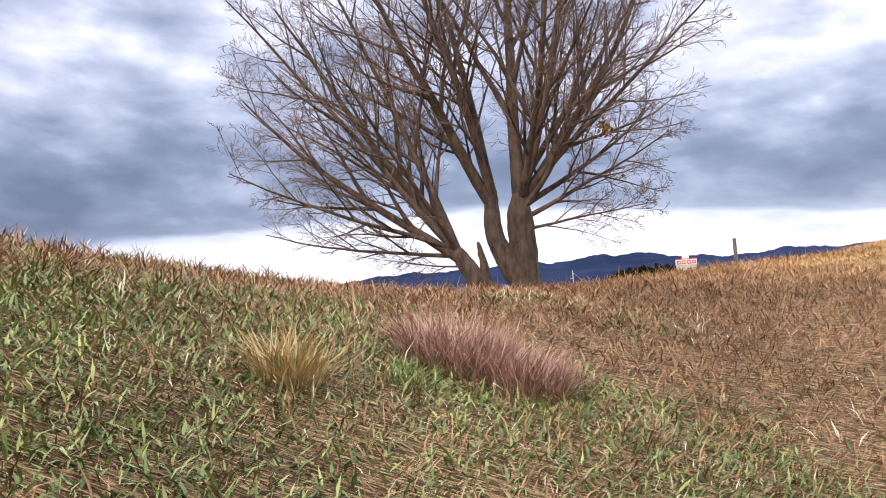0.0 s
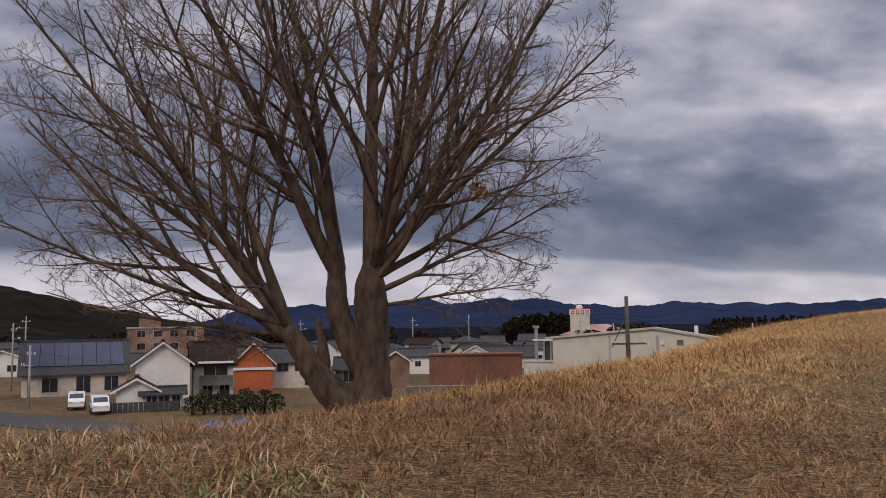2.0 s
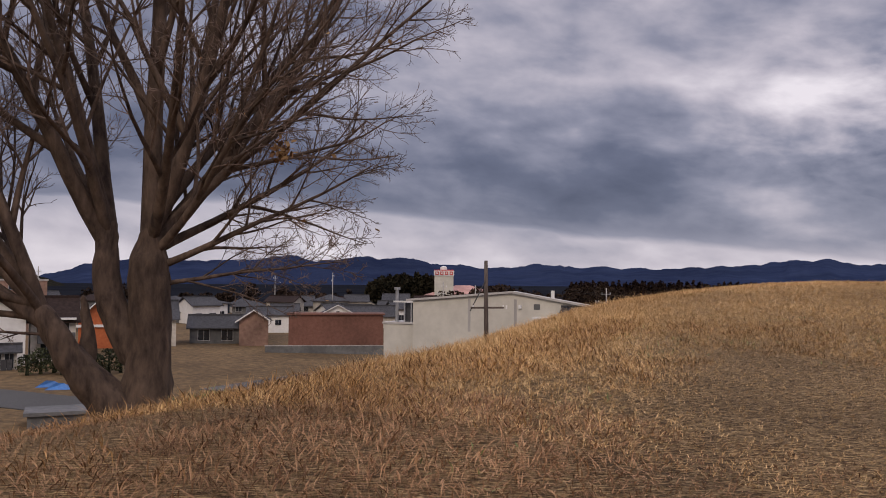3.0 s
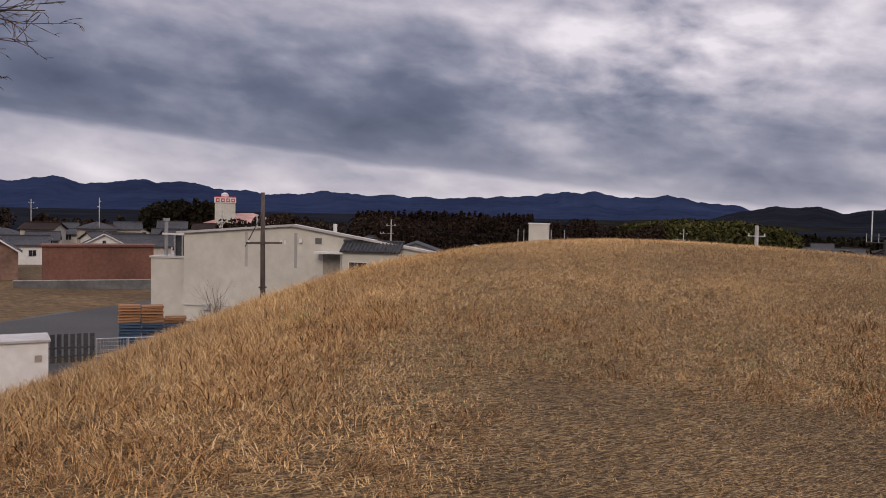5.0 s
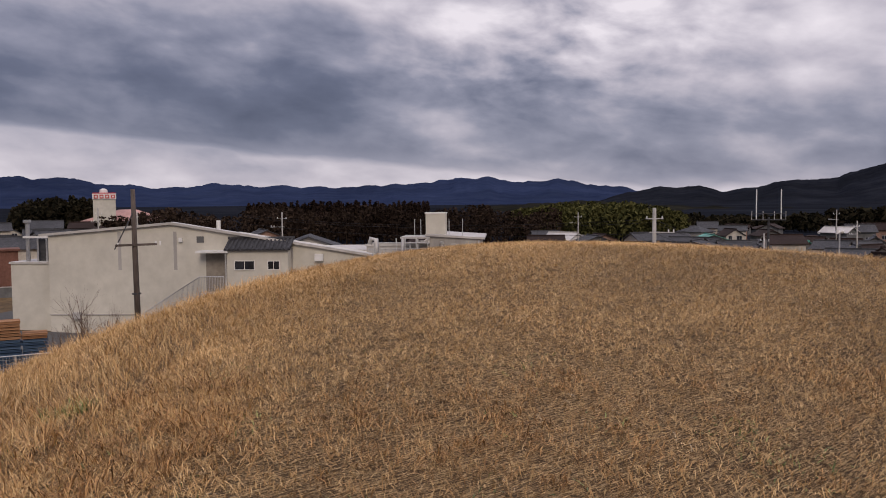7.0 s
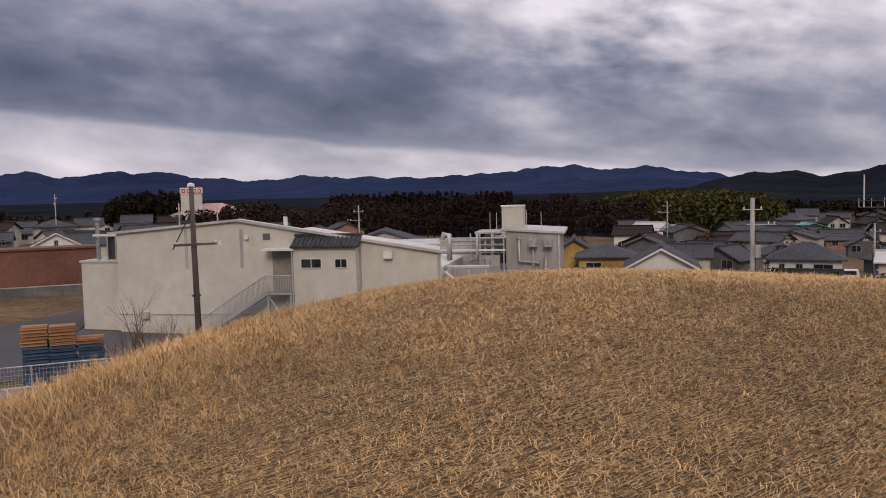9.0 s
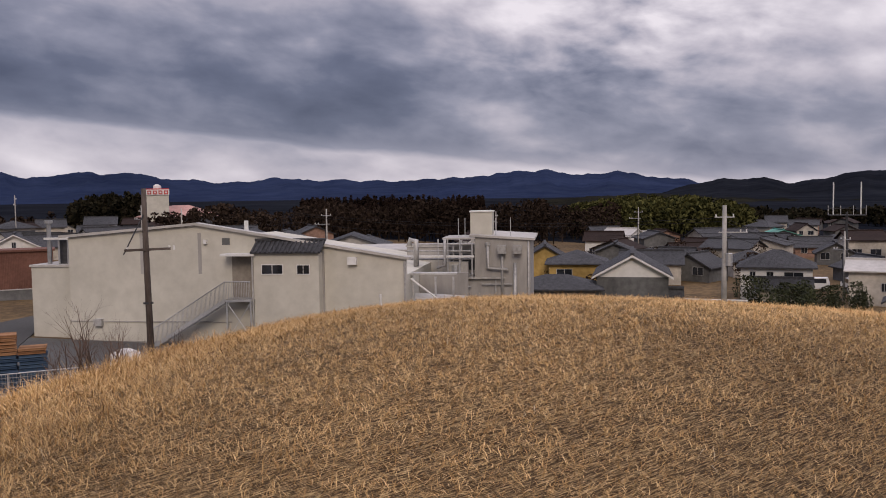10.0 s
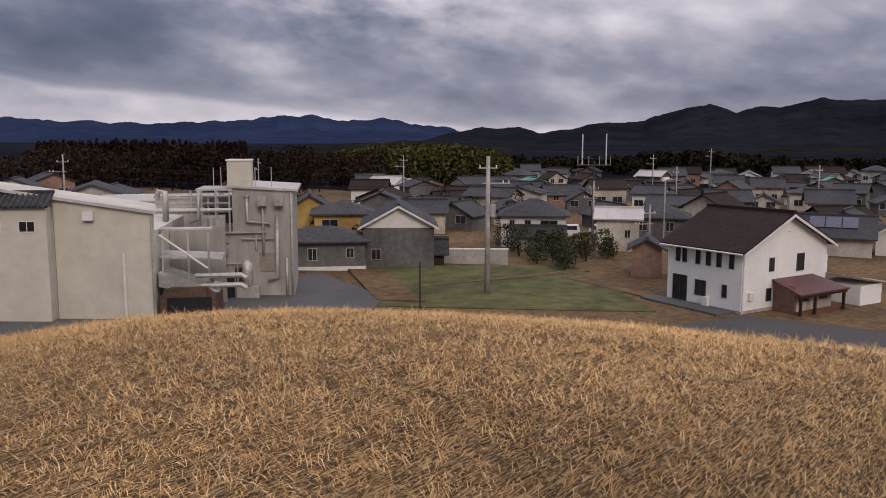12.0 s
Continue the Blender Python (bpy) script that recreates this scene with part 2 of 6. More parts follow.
SOLAR = mat("solar_panel", (0.018, 0.022, 0.05), (0.035, 0.042, 0.085), 2, 0.2, 0.0)
GREEN_ROOF = mat("green_roof_sheet", (0.05, 0.22, 0.17), (0.09, 0.31, 0.24), 2, 0.6, 0.1)
CEDAR = mat("cedar_foliage", (0.010, 0.010, 0.007), (0.028, 0.025, 0.015), 0.6, 0.95, 0.0, large=0.02, blotch=0.35, vary="island", third=(0.028, 0.022, 0.014))
CEDAR_BROWN = mat("winter_cedar_foliage", (0.010, 0.007, 0.006), (0.034, 0.022, 0.017), 0.6, 0.95, 0.0, large=0.02, blotch=0.35, vary="island")
BROWN_WOOD = mat("bare_winter_woods", (0.016, 0.011, 0.009), (0.046, 0.032, 0.023), 0.6, 0.95, 0.0, large=0.02, blotch=0.3, vary="island")
BAMBOO = mat("bamboo_foliage", (0.025, 0.027, 0.010), (0.085, 0.081, 0.029), 0.6, 0.95, 0.0, large=0.02, blotch=0.35, vary="island")
SHRUB = mat("shrub_leaves", (0.014, 0.018, 0.008), (0.045, 0.050, 0.020), 1, 0.8, 0.0, large=0.1, vary="island")
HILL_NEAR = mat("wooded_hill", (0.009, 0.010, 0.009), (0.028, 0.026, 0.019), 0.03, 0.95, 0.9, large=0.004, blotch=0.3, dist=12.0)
# dark woodland colour shifted to blue-grey, which paints in thinner haze
HAZED_MID_HILL = mat("hazed_woodland", (0.009, 0.011, 0.016), (0.020, 0.022, 0.027), 0.02, 0.95, 0.9, large=0.003, blotch=0.3, dist=18.0)
# the blue of the far woods is distance haze mixed into their colour
HAZED_FAR_HILL = mat("hazed_distant_mountain", (0.017, 0.026, 0.060), (0.028, 0.040, 0.078), 0.010, 0.95, 0.8, large=0.002, blotch=0.2, dist=30.0)
for m in (HILL_NEAR, HAZED_MID_HILL, HAZED_FAR_HILL, CEDAR, CEDAR_BROWN, BROWN_WOOD, BAMBOO):
    m.node_tree.nodes["Principled BSDF"].inputs["Specular IOR Level"].default_value = 0.0


def thatch(m):
    """Lays the grain of a ground surface in crossing straws."""
    n, l = m.node_tree.nodes, m.node_tree.links
    geo = n.new("ShaderNodeNewGeometry")
    best = None
    for turn, along_, across, seed in ((0.35, 15, 130, 0.0), (1.35, 18, 150, 3.1), (2.45, 14, 140, 7.7)):
        mp = n.new("ShaderNodeMapping")
        mp.inputs["Rotation"].default_value = (0, 0, turn)
        mp.inputs["Location"].default_value = (seed, seed * 2, 0)
        mp.inputs["Scale"].default_value = (along_, across, 20)
        l.new(geo.outputs["Position"], mp.inputs["Vector"])
        t = n.new("ShaderNodeTexNoise")
        t.inputs["Scale"].default_value, t.inputs["Detail"].default_value, t.inputs["Distortion"].default_value = 1.0, 2.0, 0.9
        l.new(mp.outputs[0], t.inputs["Vector"])
        if best is None:
            best = t.outputs["Fac"]
        else:
            mx = n.new("ShaderNodeMath")
            mx.operation = "MAXIMUM"
            l.new(best, mx.inputs[0])
            l.new(t.outputs["Fac"], mx.inputs[1])
            best = mx.outputs[0]
    fit = n.new("ShaderNodeMapRange")
    fit.inputs["From Min"].default_value, fit.inputs["From Max"].default_value = 0.40, 0.80
    l.new(best, fit.inputs["Value"])
    ramp = [q for q in n if q.bl_idname == "ShaderNodeValToRGB"][0]
    bump = [q for q in n if q.bl_idname == "ShaderNodeBump"][0]
    l.new(fit.outputs[0], ramp.inputs[0])
    l.new(fit.outputs[0], bump.inputs["Height"])


thatch(STRAW_BED)
CAR_WHITE = mat("car_paint_white", (0.72, 0.72, 0.70), (0.78, 0.78, 0.76), 1, 0.25, 0.0, blotch=0.03)
RUBBER = mat("tyre_rubber", (0.015, 0.015, 0.015), (0.03, 0.03, 0.03), 9, 0.9, 0.1)


# ---- mesh helpers ----
class Shape:
    """Collects boxes, tubes and prisms for one mesh."""

    def __init__(self):
        self.v, self.f = [], []

    def add(self, verts, faces):
        k = len(self.v)
        self.v += [tuple(p) for p in verts]
        self.f += [tuple(i + k for i in q) for q in faces]
        return self

    def box(self, x0, y0, z0, x1, y1, z1, m=None):
        p = [Vector((x, y, z)) for z in (z0, z1) for y in (y0, y1) for x in (x0, x1)]
        if m:
            p = [m @ q for q in p]
        return self.add(p, [(0, 2, 3, 1), (4, 5, 7, 6), (0, 1, 5, 4), (1, 3, 7, 5), (3, 2, 6, 7), (2, 0, 4, 6)])

    def tube(self, path, r, sides=8, cap=True):
        """A round tube along points; r: one radius or one for each point."""
        path = [Vector(p) for p in path]
        rs = r if isinstance(r, (list, tuple)) else [r] * len(path)
        ring, k = [], len(self.v)
        side = None
        for i, p in enumerate(path):
            d = (path[min(i + 1, len(path) - 1)] - path[max(i - 1, 0)]).normalized()
            if side is None:
                side = d.orthogonal().normalized()
            side = (side - d * side.dot(d)).normalized()
            b = d.cross(side)
            for j in range(sides):
                a = 2 * math.pi * j / sides
                self.v.append(tuple(p + (side * math.cos(a) + b * math.sin(a)) * rs[i]))
        for i in range(len(path) - 1):
            for j in range(sides):
                a, b2 = k + i * sides + j, k + i * sides + (j + 1) % sides
                self.f.append((a, b2, b2 + sides, a + sides))
        if cap:
            self.f.append(tuple(k + j for j in reversed(range(sides))))
            e = k + (len(path) - 1) * sides
            self.f.append(tuple(e + j for j in range(sides)))
        return self

    def prism(self, outline, y0, y1):
        """An (x, z) outline carried from y0 to y1."""
        n = len(outline)
        v = [(x, y0, z) for x, z in outline] + [(x, y1, z) for x, z in outline]
        return self.add(v, [tuple(range(n)), tuple(reversed(range(n, 2 * n)))] + [(i, i + n, (i + 1) % n + n, (i + 1) % n) for i in range(n)])

    def mesh(self, name, smooth=False):
        me = bpy.data.meshes.new(name)
        me.from_pydata(self.v, [], self.f)
        b = bmesh.new()
        b.from_mesh(me)
        bmesh.ops.recalc_face_normals(b, faces=b.faces)
        b.to_mesh(me)
        b.free()
        if smooth:
            me.polygons.foreach_set("use_smooth", [True] * len(me.polygons))
        return me


def part(name, shape, material, parent=None, label="", smooth=False):
    me = shape.mesh(name, smooth) if isinstance(shape, Shape) else shape
    if not me.materials:
        me.materials.append(material)
    ob = new(name, me)
    if parent is not None:
        ob.parent = parent
    return tagged(ob, label)


def thing(name, m, label, category, group="", kind=""):
    ob = new(name)
    ob.matrix_world = m
    ob.empty_display_size = 0.3
    return tagged(ob, label, category, group, kind)


# ---- ground: one sheet with the burial mound on it ----
MOUND = (
    (0.49, 2.23, 0.67, 5.63, -1.75, 1.50, -0.71, 0.23, -0.07),
    (0.24, 0.29, 6.18, -5.18, 9.39, -2.87, 1.88, -0.57, 0.20),
    (0.79, 1.05, 3.55, 2.52, -0.54, 5.83, -0.85, 0.16, -0.05),
    (-0.46, 2.38, 0.90, 2.99, 2.24, 1.38, 3.10, 0.40, -0.08),
    (-0.69, 1.77, 0.73, 2.53, 1.82, 2.59, 2.96, -0.88, 0.51),
    (0.17, -0.38, 1.01, -0.33, 4.07, 1.72, 2.31, 0.89, 0.03),
    (-0.40, 1.16, -2.39, 6.29, -3.75, 5.36, -0.29, 1.15, -0.12),
    (0.30, -0.84, 1.68, -3.80, 3.66, -1.87, 1.68, -0.31, 0.25),
    (-0.11, 0.33, -0.64, 1.46, -1.36, 0.97, -0.49, 0.36, -0.10),
)
GX0, GY0, GSTEP, GSIG = -16.0, -10.0, 6.0, 4.8
MW = np.array(MOUND)


def smooth01(x):
    x = np.clip(x, 0, 1)
    return x * x * (3 - 2 * x)


def height(x, y):
    """The ground's height at world x, y (arrays or numbers)."""
    x, y = np.asarray(x, float), np.asarray(y, float)
    gx = np.exp(-((x[..., None] - (GX0 + GSTEP * np.arange(9))) ** 2) / (2 * GSIG ** 2))
    gy = np.exp(-((y[..., None] - (GY0 + GSTEP * np.arange(9))) ** 2) / (2 * GSIG ** 2))
    bump = np.einsum("...i,ij,...j->...", gy, MW, gx)
    q = (x - 30) * 0.88 - (y - 62) * 0.47
    plain = -8.5 - 1.7 * np.tanh(q / 50)
    away = np.hypot(x - 7, y - 9)
    k = smooth01((away - 25) / 20)
    bump = bump + 0.13 * np.exp(-((x + 2.6) ** 2 + (y - 3.6) ** 2) / 2.42)
    return np.where(away < 60, bump, 0) + (-8.5) * (1 - k) + plain * k


def h(x, y):
    return float(height(x, y))


def grid_mesh(name, xs, ys, lift=0.0):
    X, Y = np.meshgrid(xs, ys)
    Z = height(X, Y) + lift
    co = np.stack([X, Y, Z], -1).reshape(-1, 3)
    nx, ny = len(xs), len(ys)
    i = (np.arange(ny - 1)[:, None] * nx + np.arange(nx - 1)[None, :]).reshape(-1)
    faces = np.stack([i, i + 1, i + 1 + nx, i + nx], -1)
    me = bpy.data.meshes.new(name)
    me.vertices.add(len(co))
    me.vertices.foreach_set("co", co.ravel())
    me.loops.add(faces.size)
    me.loops.foreach_set("vertex_index", faces.ravel().astype(np.int32))
    me.polygons.add(len(faces))
    me.polygons.foreach_set("loop_start", np.arange(0, faces.size, 4, dtype=np.int32))
    me.polygons.foreach_set("use_smooth", np.ones(len(faces), bool))
    me.update(calc_edges=True)
    return me, co, faces


def spread_axis(lo, hi, step, reach):
    a = list(np.arange(lo, hi + 1e-6, step))
    s = step
    while a[-1] < reach:
        s *= 1.16
        a.append(a[-1] + s)
    s, b = step, [a[0]]
    while b[-1] > -reach:
        s *= 1.16
        b.append(b[-1] - s)
    return np.array(b[:0:-1] + a)


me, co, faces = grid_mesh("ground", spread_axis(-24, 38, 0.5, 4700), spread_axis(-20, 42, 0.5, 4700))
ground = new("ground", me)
tagged(ground, "grass burial mound rising from fallow valley fields", "ground", kind="structure")
# past 200 m the plain's third colour is a dark blue-grey valley haze
for m in (STRAW_BED, FIELD_DRY, HAZED_MID_HILL):
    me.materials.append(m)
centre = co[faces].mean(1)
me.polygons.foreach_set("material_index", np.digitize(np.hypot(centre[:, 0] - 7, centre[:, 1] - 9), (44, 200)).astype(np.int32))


def flat_patch(name, corners, material, label, category, lift=0.05, n=14):
    """A thin sheet laid on the ground between four corners."""
    a, b, c, d = [np.array(p, float) for p in corners]
    v, f = [], []
    for i in range(n + 1):
        for j in range(n + 1):
            s, t = i / n, j / n
            p = (a * (1 - s) + b * s) * (1 - t) + (d * (1 - s) + c * s) * t
            v.append((p[0], p[1], h(p[0], p[1]) + lift))
    for i in range(n):
        for j in range(n):
            k = i * (n + 1) + j
            f.append((k, k + n + 1, k + n + 2, k + 1))
    s = Shape()
    s.add(v, f)
    # a skirt gives the sheet its thickness
    me = s.mesh(name)
    b2 = bmesh.new()
    b2.from_mesh(me)
    edge = [e for e in b2.edges if e.is_boundary]
    r = bmesh.ops.extrude_edge_only(b2, edges=edge)
    bmesh.ops.translate(b2, verts=[g for g in r["geom"] if isinstance(g, bmesh.types.BMVert)], vec=(0, 0, -lift - 0.1))
    b2.to_mesh(me)
    b2.free()
    me.materials.append(material)
    return tagged(new(name, me), label, category, kind="structure")


# ---- distance: mountains and woods ----
def mountain(name, label, radius, depth, profile, material, seed, rough):
    """A range seen from the valley: spurs and gullies run down from a ridge whose height goes by the compass bearing."""
    az = np.arange(profile[0][0], profile[-1][0], 0.12)
    el = np.interp(az, [p[0] for p in profile], [p[1] for p in profile])
    rows, v, f = 15, [], []
    for i, (a, e) in enumerate(zip(az, el)):
        for j in range(rows):
            s = j / (rows - 1)
            r = radius - depth * (1 - s)
            x, y = 6 + r * math.sin(radians(a)), 8 + r * math.cos(radians(a))
            jag = noise.fractal(Vector((a * 0.75, seed, s * 0.4)), 0.85, 2.1, 6)
            spur = noise.fractal(Vector((a * 0.35 + s * 0.5, seed + 9, s * 1.4)), 1.0, 2.0, 4)
            top = 1.6 + radius * math.tan(radians(e + rough * jag))
            z = -14 + (top + 14) * (s ** 1.25) * (1 + 0.28 * spur * (1 - s) * s * 4)
            v.append((x, y, z))
        b = len(v)
        r = radius + depth * 0.5
        v.append((6 + r * math.sin(radians(a)), 8 + r * math.cos(radians(a)), -14))
    n = rows + 1
    for i in range(len(az) - 1):
        for j in range(n - 1):
            k = i * n + j
            f.append((k, k + n, k + n + 1, k + 1))
    s = Shape().add(v, f)
    return tagged(part(name, s, material, smooth=True), label, "mountain", kind="structure")


mountain("backdrop_range", "distant forested mountain range coloured blue for haze", 4300, 1500,
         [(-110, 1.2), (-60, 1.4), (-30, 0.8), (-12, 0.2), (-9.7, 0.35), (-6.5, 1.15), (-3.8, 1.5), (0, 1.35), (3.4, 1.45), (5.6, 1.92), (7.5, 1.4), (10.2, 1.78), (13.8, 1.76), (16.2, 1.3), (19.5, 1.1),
          (23, 1.38), (27, 1.12), (31, 0.95), (35, 1.22), (38.5, 1.5), (41.4, 1.75), (43.6, 1.2), (46, 1.48), (49.5, 0.95), (52, 0.6), (60, 0.5), (90, 0.9), (130, 1.2)], HAZED_FAR_HILL, 3.0, 0.16)
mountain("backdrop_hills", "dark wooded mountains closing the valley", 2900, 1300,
         [(48, -0.3), (50.5, 0.45), (52.7, 0.85), (55.4, 0.87), (57, 0.42), (60, 1.05), (63.6, 1.28), (65, 1.8), (67.7, 2.4), (69.3, 1.8), (70.7, 2.15), (72, 2.1), (74.3, 2.6), (76, 2.44), (78, 2.4), (84, 1.9), (92, 2.3), (110, 1.5), (125, 0.4)], HAZED_MID_HILL, 7.0, 0.12)
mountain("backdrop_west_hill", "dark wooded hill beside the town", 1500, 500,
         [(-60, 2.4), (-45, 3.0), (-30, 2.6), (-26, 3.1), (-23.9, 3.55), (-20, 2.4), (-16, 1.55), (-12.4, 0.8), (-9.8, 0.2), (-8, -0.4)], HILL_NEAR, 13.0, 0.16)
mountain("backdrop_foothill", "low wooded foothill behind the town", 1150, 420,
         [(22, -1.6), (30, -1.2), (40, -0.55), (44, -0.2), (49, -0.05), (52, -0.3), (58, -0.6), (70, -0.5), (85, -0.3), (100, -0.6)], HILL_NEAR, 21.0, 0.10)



def foliage(name, spots, material, label, category, leaves=90, leaf=0.9, conical=False, seed=1):
    """Many crowns of loose leaf cards: spots are (x, y, height, radius)."""
    rng = np.random.default_rng(seed)
    v, f = [], []
    for x, y, hh, rad in spots:
        z0 = h(x, y)
        for _ in range(leaves):
            t = rng.random() ** 0.8
            wide = rad * ((1 - t) * 0.95 + 0.08 if conical else math.sqrt(max(0.05, 1 - (2 * t - 0.9) ** 2 / 1.3)))
            a, r = rng.random() * 6.283, wide * math.sqrt(rng.random())
            c = np.array([x + r * math.cos(a), y + r * math.sin(a), z0 + hh * (0.12 + 0.88 * t)])
            u, w = rng.normal(size=3), rng.normal(size=3)
            u = u / np.linalg.norm(u) * leaf * (0.5 + rng.random() * 0.7)
            w = w / np.linalg.norm(w) * leaf * (0.4 + rng.random() * 0.5)
            k = len(v)
            v += [tuple(c - u), tuple(c + w), tuple(c + u * 0.8), tuple(c - w)]
            f.append((k, k + 1, k + 2, k + 3))
        k = len(v)
        v += [(x - 0.2, y, z0 - 0.3), (x + 0.2, y, z0 - 0.3), (x, y, z0 + hh * 0.9)]
        f.append((k, k + 1, k + 2))
    me = bpy.data.meshes.new(name)
    me.from_pydata(v, [], f)
    me.materials.append(material)
    return tagged(new(name, me), label, category, kind="stuff")


def belt(az0, az1, d0, d1, n, top, rad, seed, conical):
    """Tree places between two bearings; top(az): bearing to elevation of the tree tops."""
    rng = random.Random(seed)
    out = []
    for _ in range(n):
        a, d = rng.uniform(az0, az1), rng.uniform(d0, d1)
        x, y = 8 + d * math.sin(radians(a)), 11 + d * math.cos(radians(a))
        hh = 1.7 + d * math.tan(radians(top(a) + rng.uniform(-0.45, 0.12))) - h(x, y)
        out.append((x, y, max(3.0, hh), rad * rng.uniform(0.7, 1.3)))
    return out


foliage("cedar_wood", belt(10.2, 15.6, 225, 265, 95, lambda a: 0.42 - 0.16 * abs(a - 13) ** 1.5 / 2, 2.2, 5, False), CEDAR, "dark evergreen wood beyond the roofs", "trees", 120, 0.7, False, 11)
foliage("cedar_wood", belt(24.5, 37, 240, 300, 210, lambda a: 0.05 - 0.03 * abs(a - 30), 1.7, 6, True), CEDAR_BROWN, "dark red-brown belt of tall cedars behind the town", "trees", 110, 0.7, True, 12)
foliage("bare_wood", belt(15, 46, 190, 245, 330, lambda a: -0.55 - 0.25 * math.sin(a * 0.9) - 0.010 * abs(a - 32), 2.3, 8, False), BROWN_WOOD, "brown leafless winter woods", "trees", 90, 0.55, False, 13)
foliage("bamboo_grove", belt(43, 54.5, 225, 290, 260, lambda a: -0.30 - 0.075 * max(0, abs(a - 48.5) - 1.8) ** 1.5, 2.6, 9, False), BAMBOO, "olive green bamboo grove on a low hill", "trees", 120, 0.7, False, 14)
foliage("cedar_wood", belt(54, 100, 300, 420, 480, lambda a: -0.95 + 0.25 * math.sin(a * 0.4), 2.8, 10, False), CEDAR, "dark evergreen woods at the valley edge", "trees", 70, 1.1, False, 15)
foliage("valley_trees", belt(-34, 9, 240, 340, 110, lambda a: -0.75 + 0.35 * math.sin(a * 0.7), 2.4, 16, False), BROWN_WOOD, "bare winter trees behind the western houses", "trees", 80, 0.8, False, 16)



# ---- houses ----
def window(parent, x, z, w, hh, y, mullions=1, frame_mat=None, name="window"):
    """A window on a wall that faces -y: frame, glass."""
    fr = Shape()
    t = 0.05
    fr.box(x - w / 2 - t, y - 0.05, z - t, x + w / 2 + t, y + 0.02, z)
    fr.box(x - w / 2 - t, y - 0.05, z + hh, x + w / 2 + t, y + 0.02, z + hh + t)
    fr.box(x - w / 2 - t, y - 0.05, z, x - w / 2, y + 0.02, z + hh)
    fr.box(x + w / 2, y - 0.05, z, x + w / 2 + t, y + 0.02, z + hh)
    for i in range(mullions):
        cx = x - w / 2 + w * (i + 1) / (mullions + 1)
        fr.box(cx - 0.02, y - 0.04, z, cx + 0.02, y + 0.02, z + hh)
    ob = part(name, fr, frame_mat or STEEL, parent)
    part("pane", Shape().box(x - w / 2, y - 0.02, z, x + w / 2, y + 0.01, z + hh), GLASS, ob)
    return ob


def gable_roof(w, d, eave, ridge, over=0.45, thick=0.14):
    """Ridge along y; the gables face -y and +y."""
    s = Shape()
    k = (ridge - eave) / (w / 2)
    xo, zo = w / 2 + over, eave - over * k
    for sx in (-1, 1):
        s.prism([(0, ridge), (sx * xo, zo), (sx * xo, zo + thick), (0, ridge + thick)], -d / 2 - over, d / 2 + over)
    s.box(-0.16, -d / 2 - over, ridge + 0.04, 0.16, d / 2 + over, ridge + thick + 0.16)
    return s


def hip_roof(w, d, eave, ridge, over=0.5):
    s = Shape()
    a, b = w / 2 + over, d / 2 + over
    r = max(0.3, a - b) if w > d else 0.0
    q = max(0.3, b - a) if d >= w else 0.0
    v = [(-a, -b, eave), (a, -b, eave), (a, b, eave), (-a, b, eave), (-a, -b, eave + 0.14), (a, -b, eave + 0.14), (a, b, eave + 0.14), (-a, b, eave + 0.14)]
    if w > d:
        v += [(-r, 0, ridge), (r, 0, ridge)]
        s.add(v, [(3, 2, 1, 0), (0, 1, 5, 4), (1, 2, 6, 5), (2, 3, 7, 6), (3, 0, 4, 7), (4, 5, 9, 8), (5, 6, 9), (6, 7, 8, 9), (7, 4, 8)])
    else:
        v += [(0, -q, ridge), (0, q, ridge)]
        s.add(v, [(3, 2, 1, 0), (0, 1, 5, 4), (1, 2, 6, 5), (2, 3, 7, 6), (3, 0, 4, 7), (4, 5, 8), (5, 6, 9, 8), (6, 7, 9), (7, 4, 8, 9)])
    return s


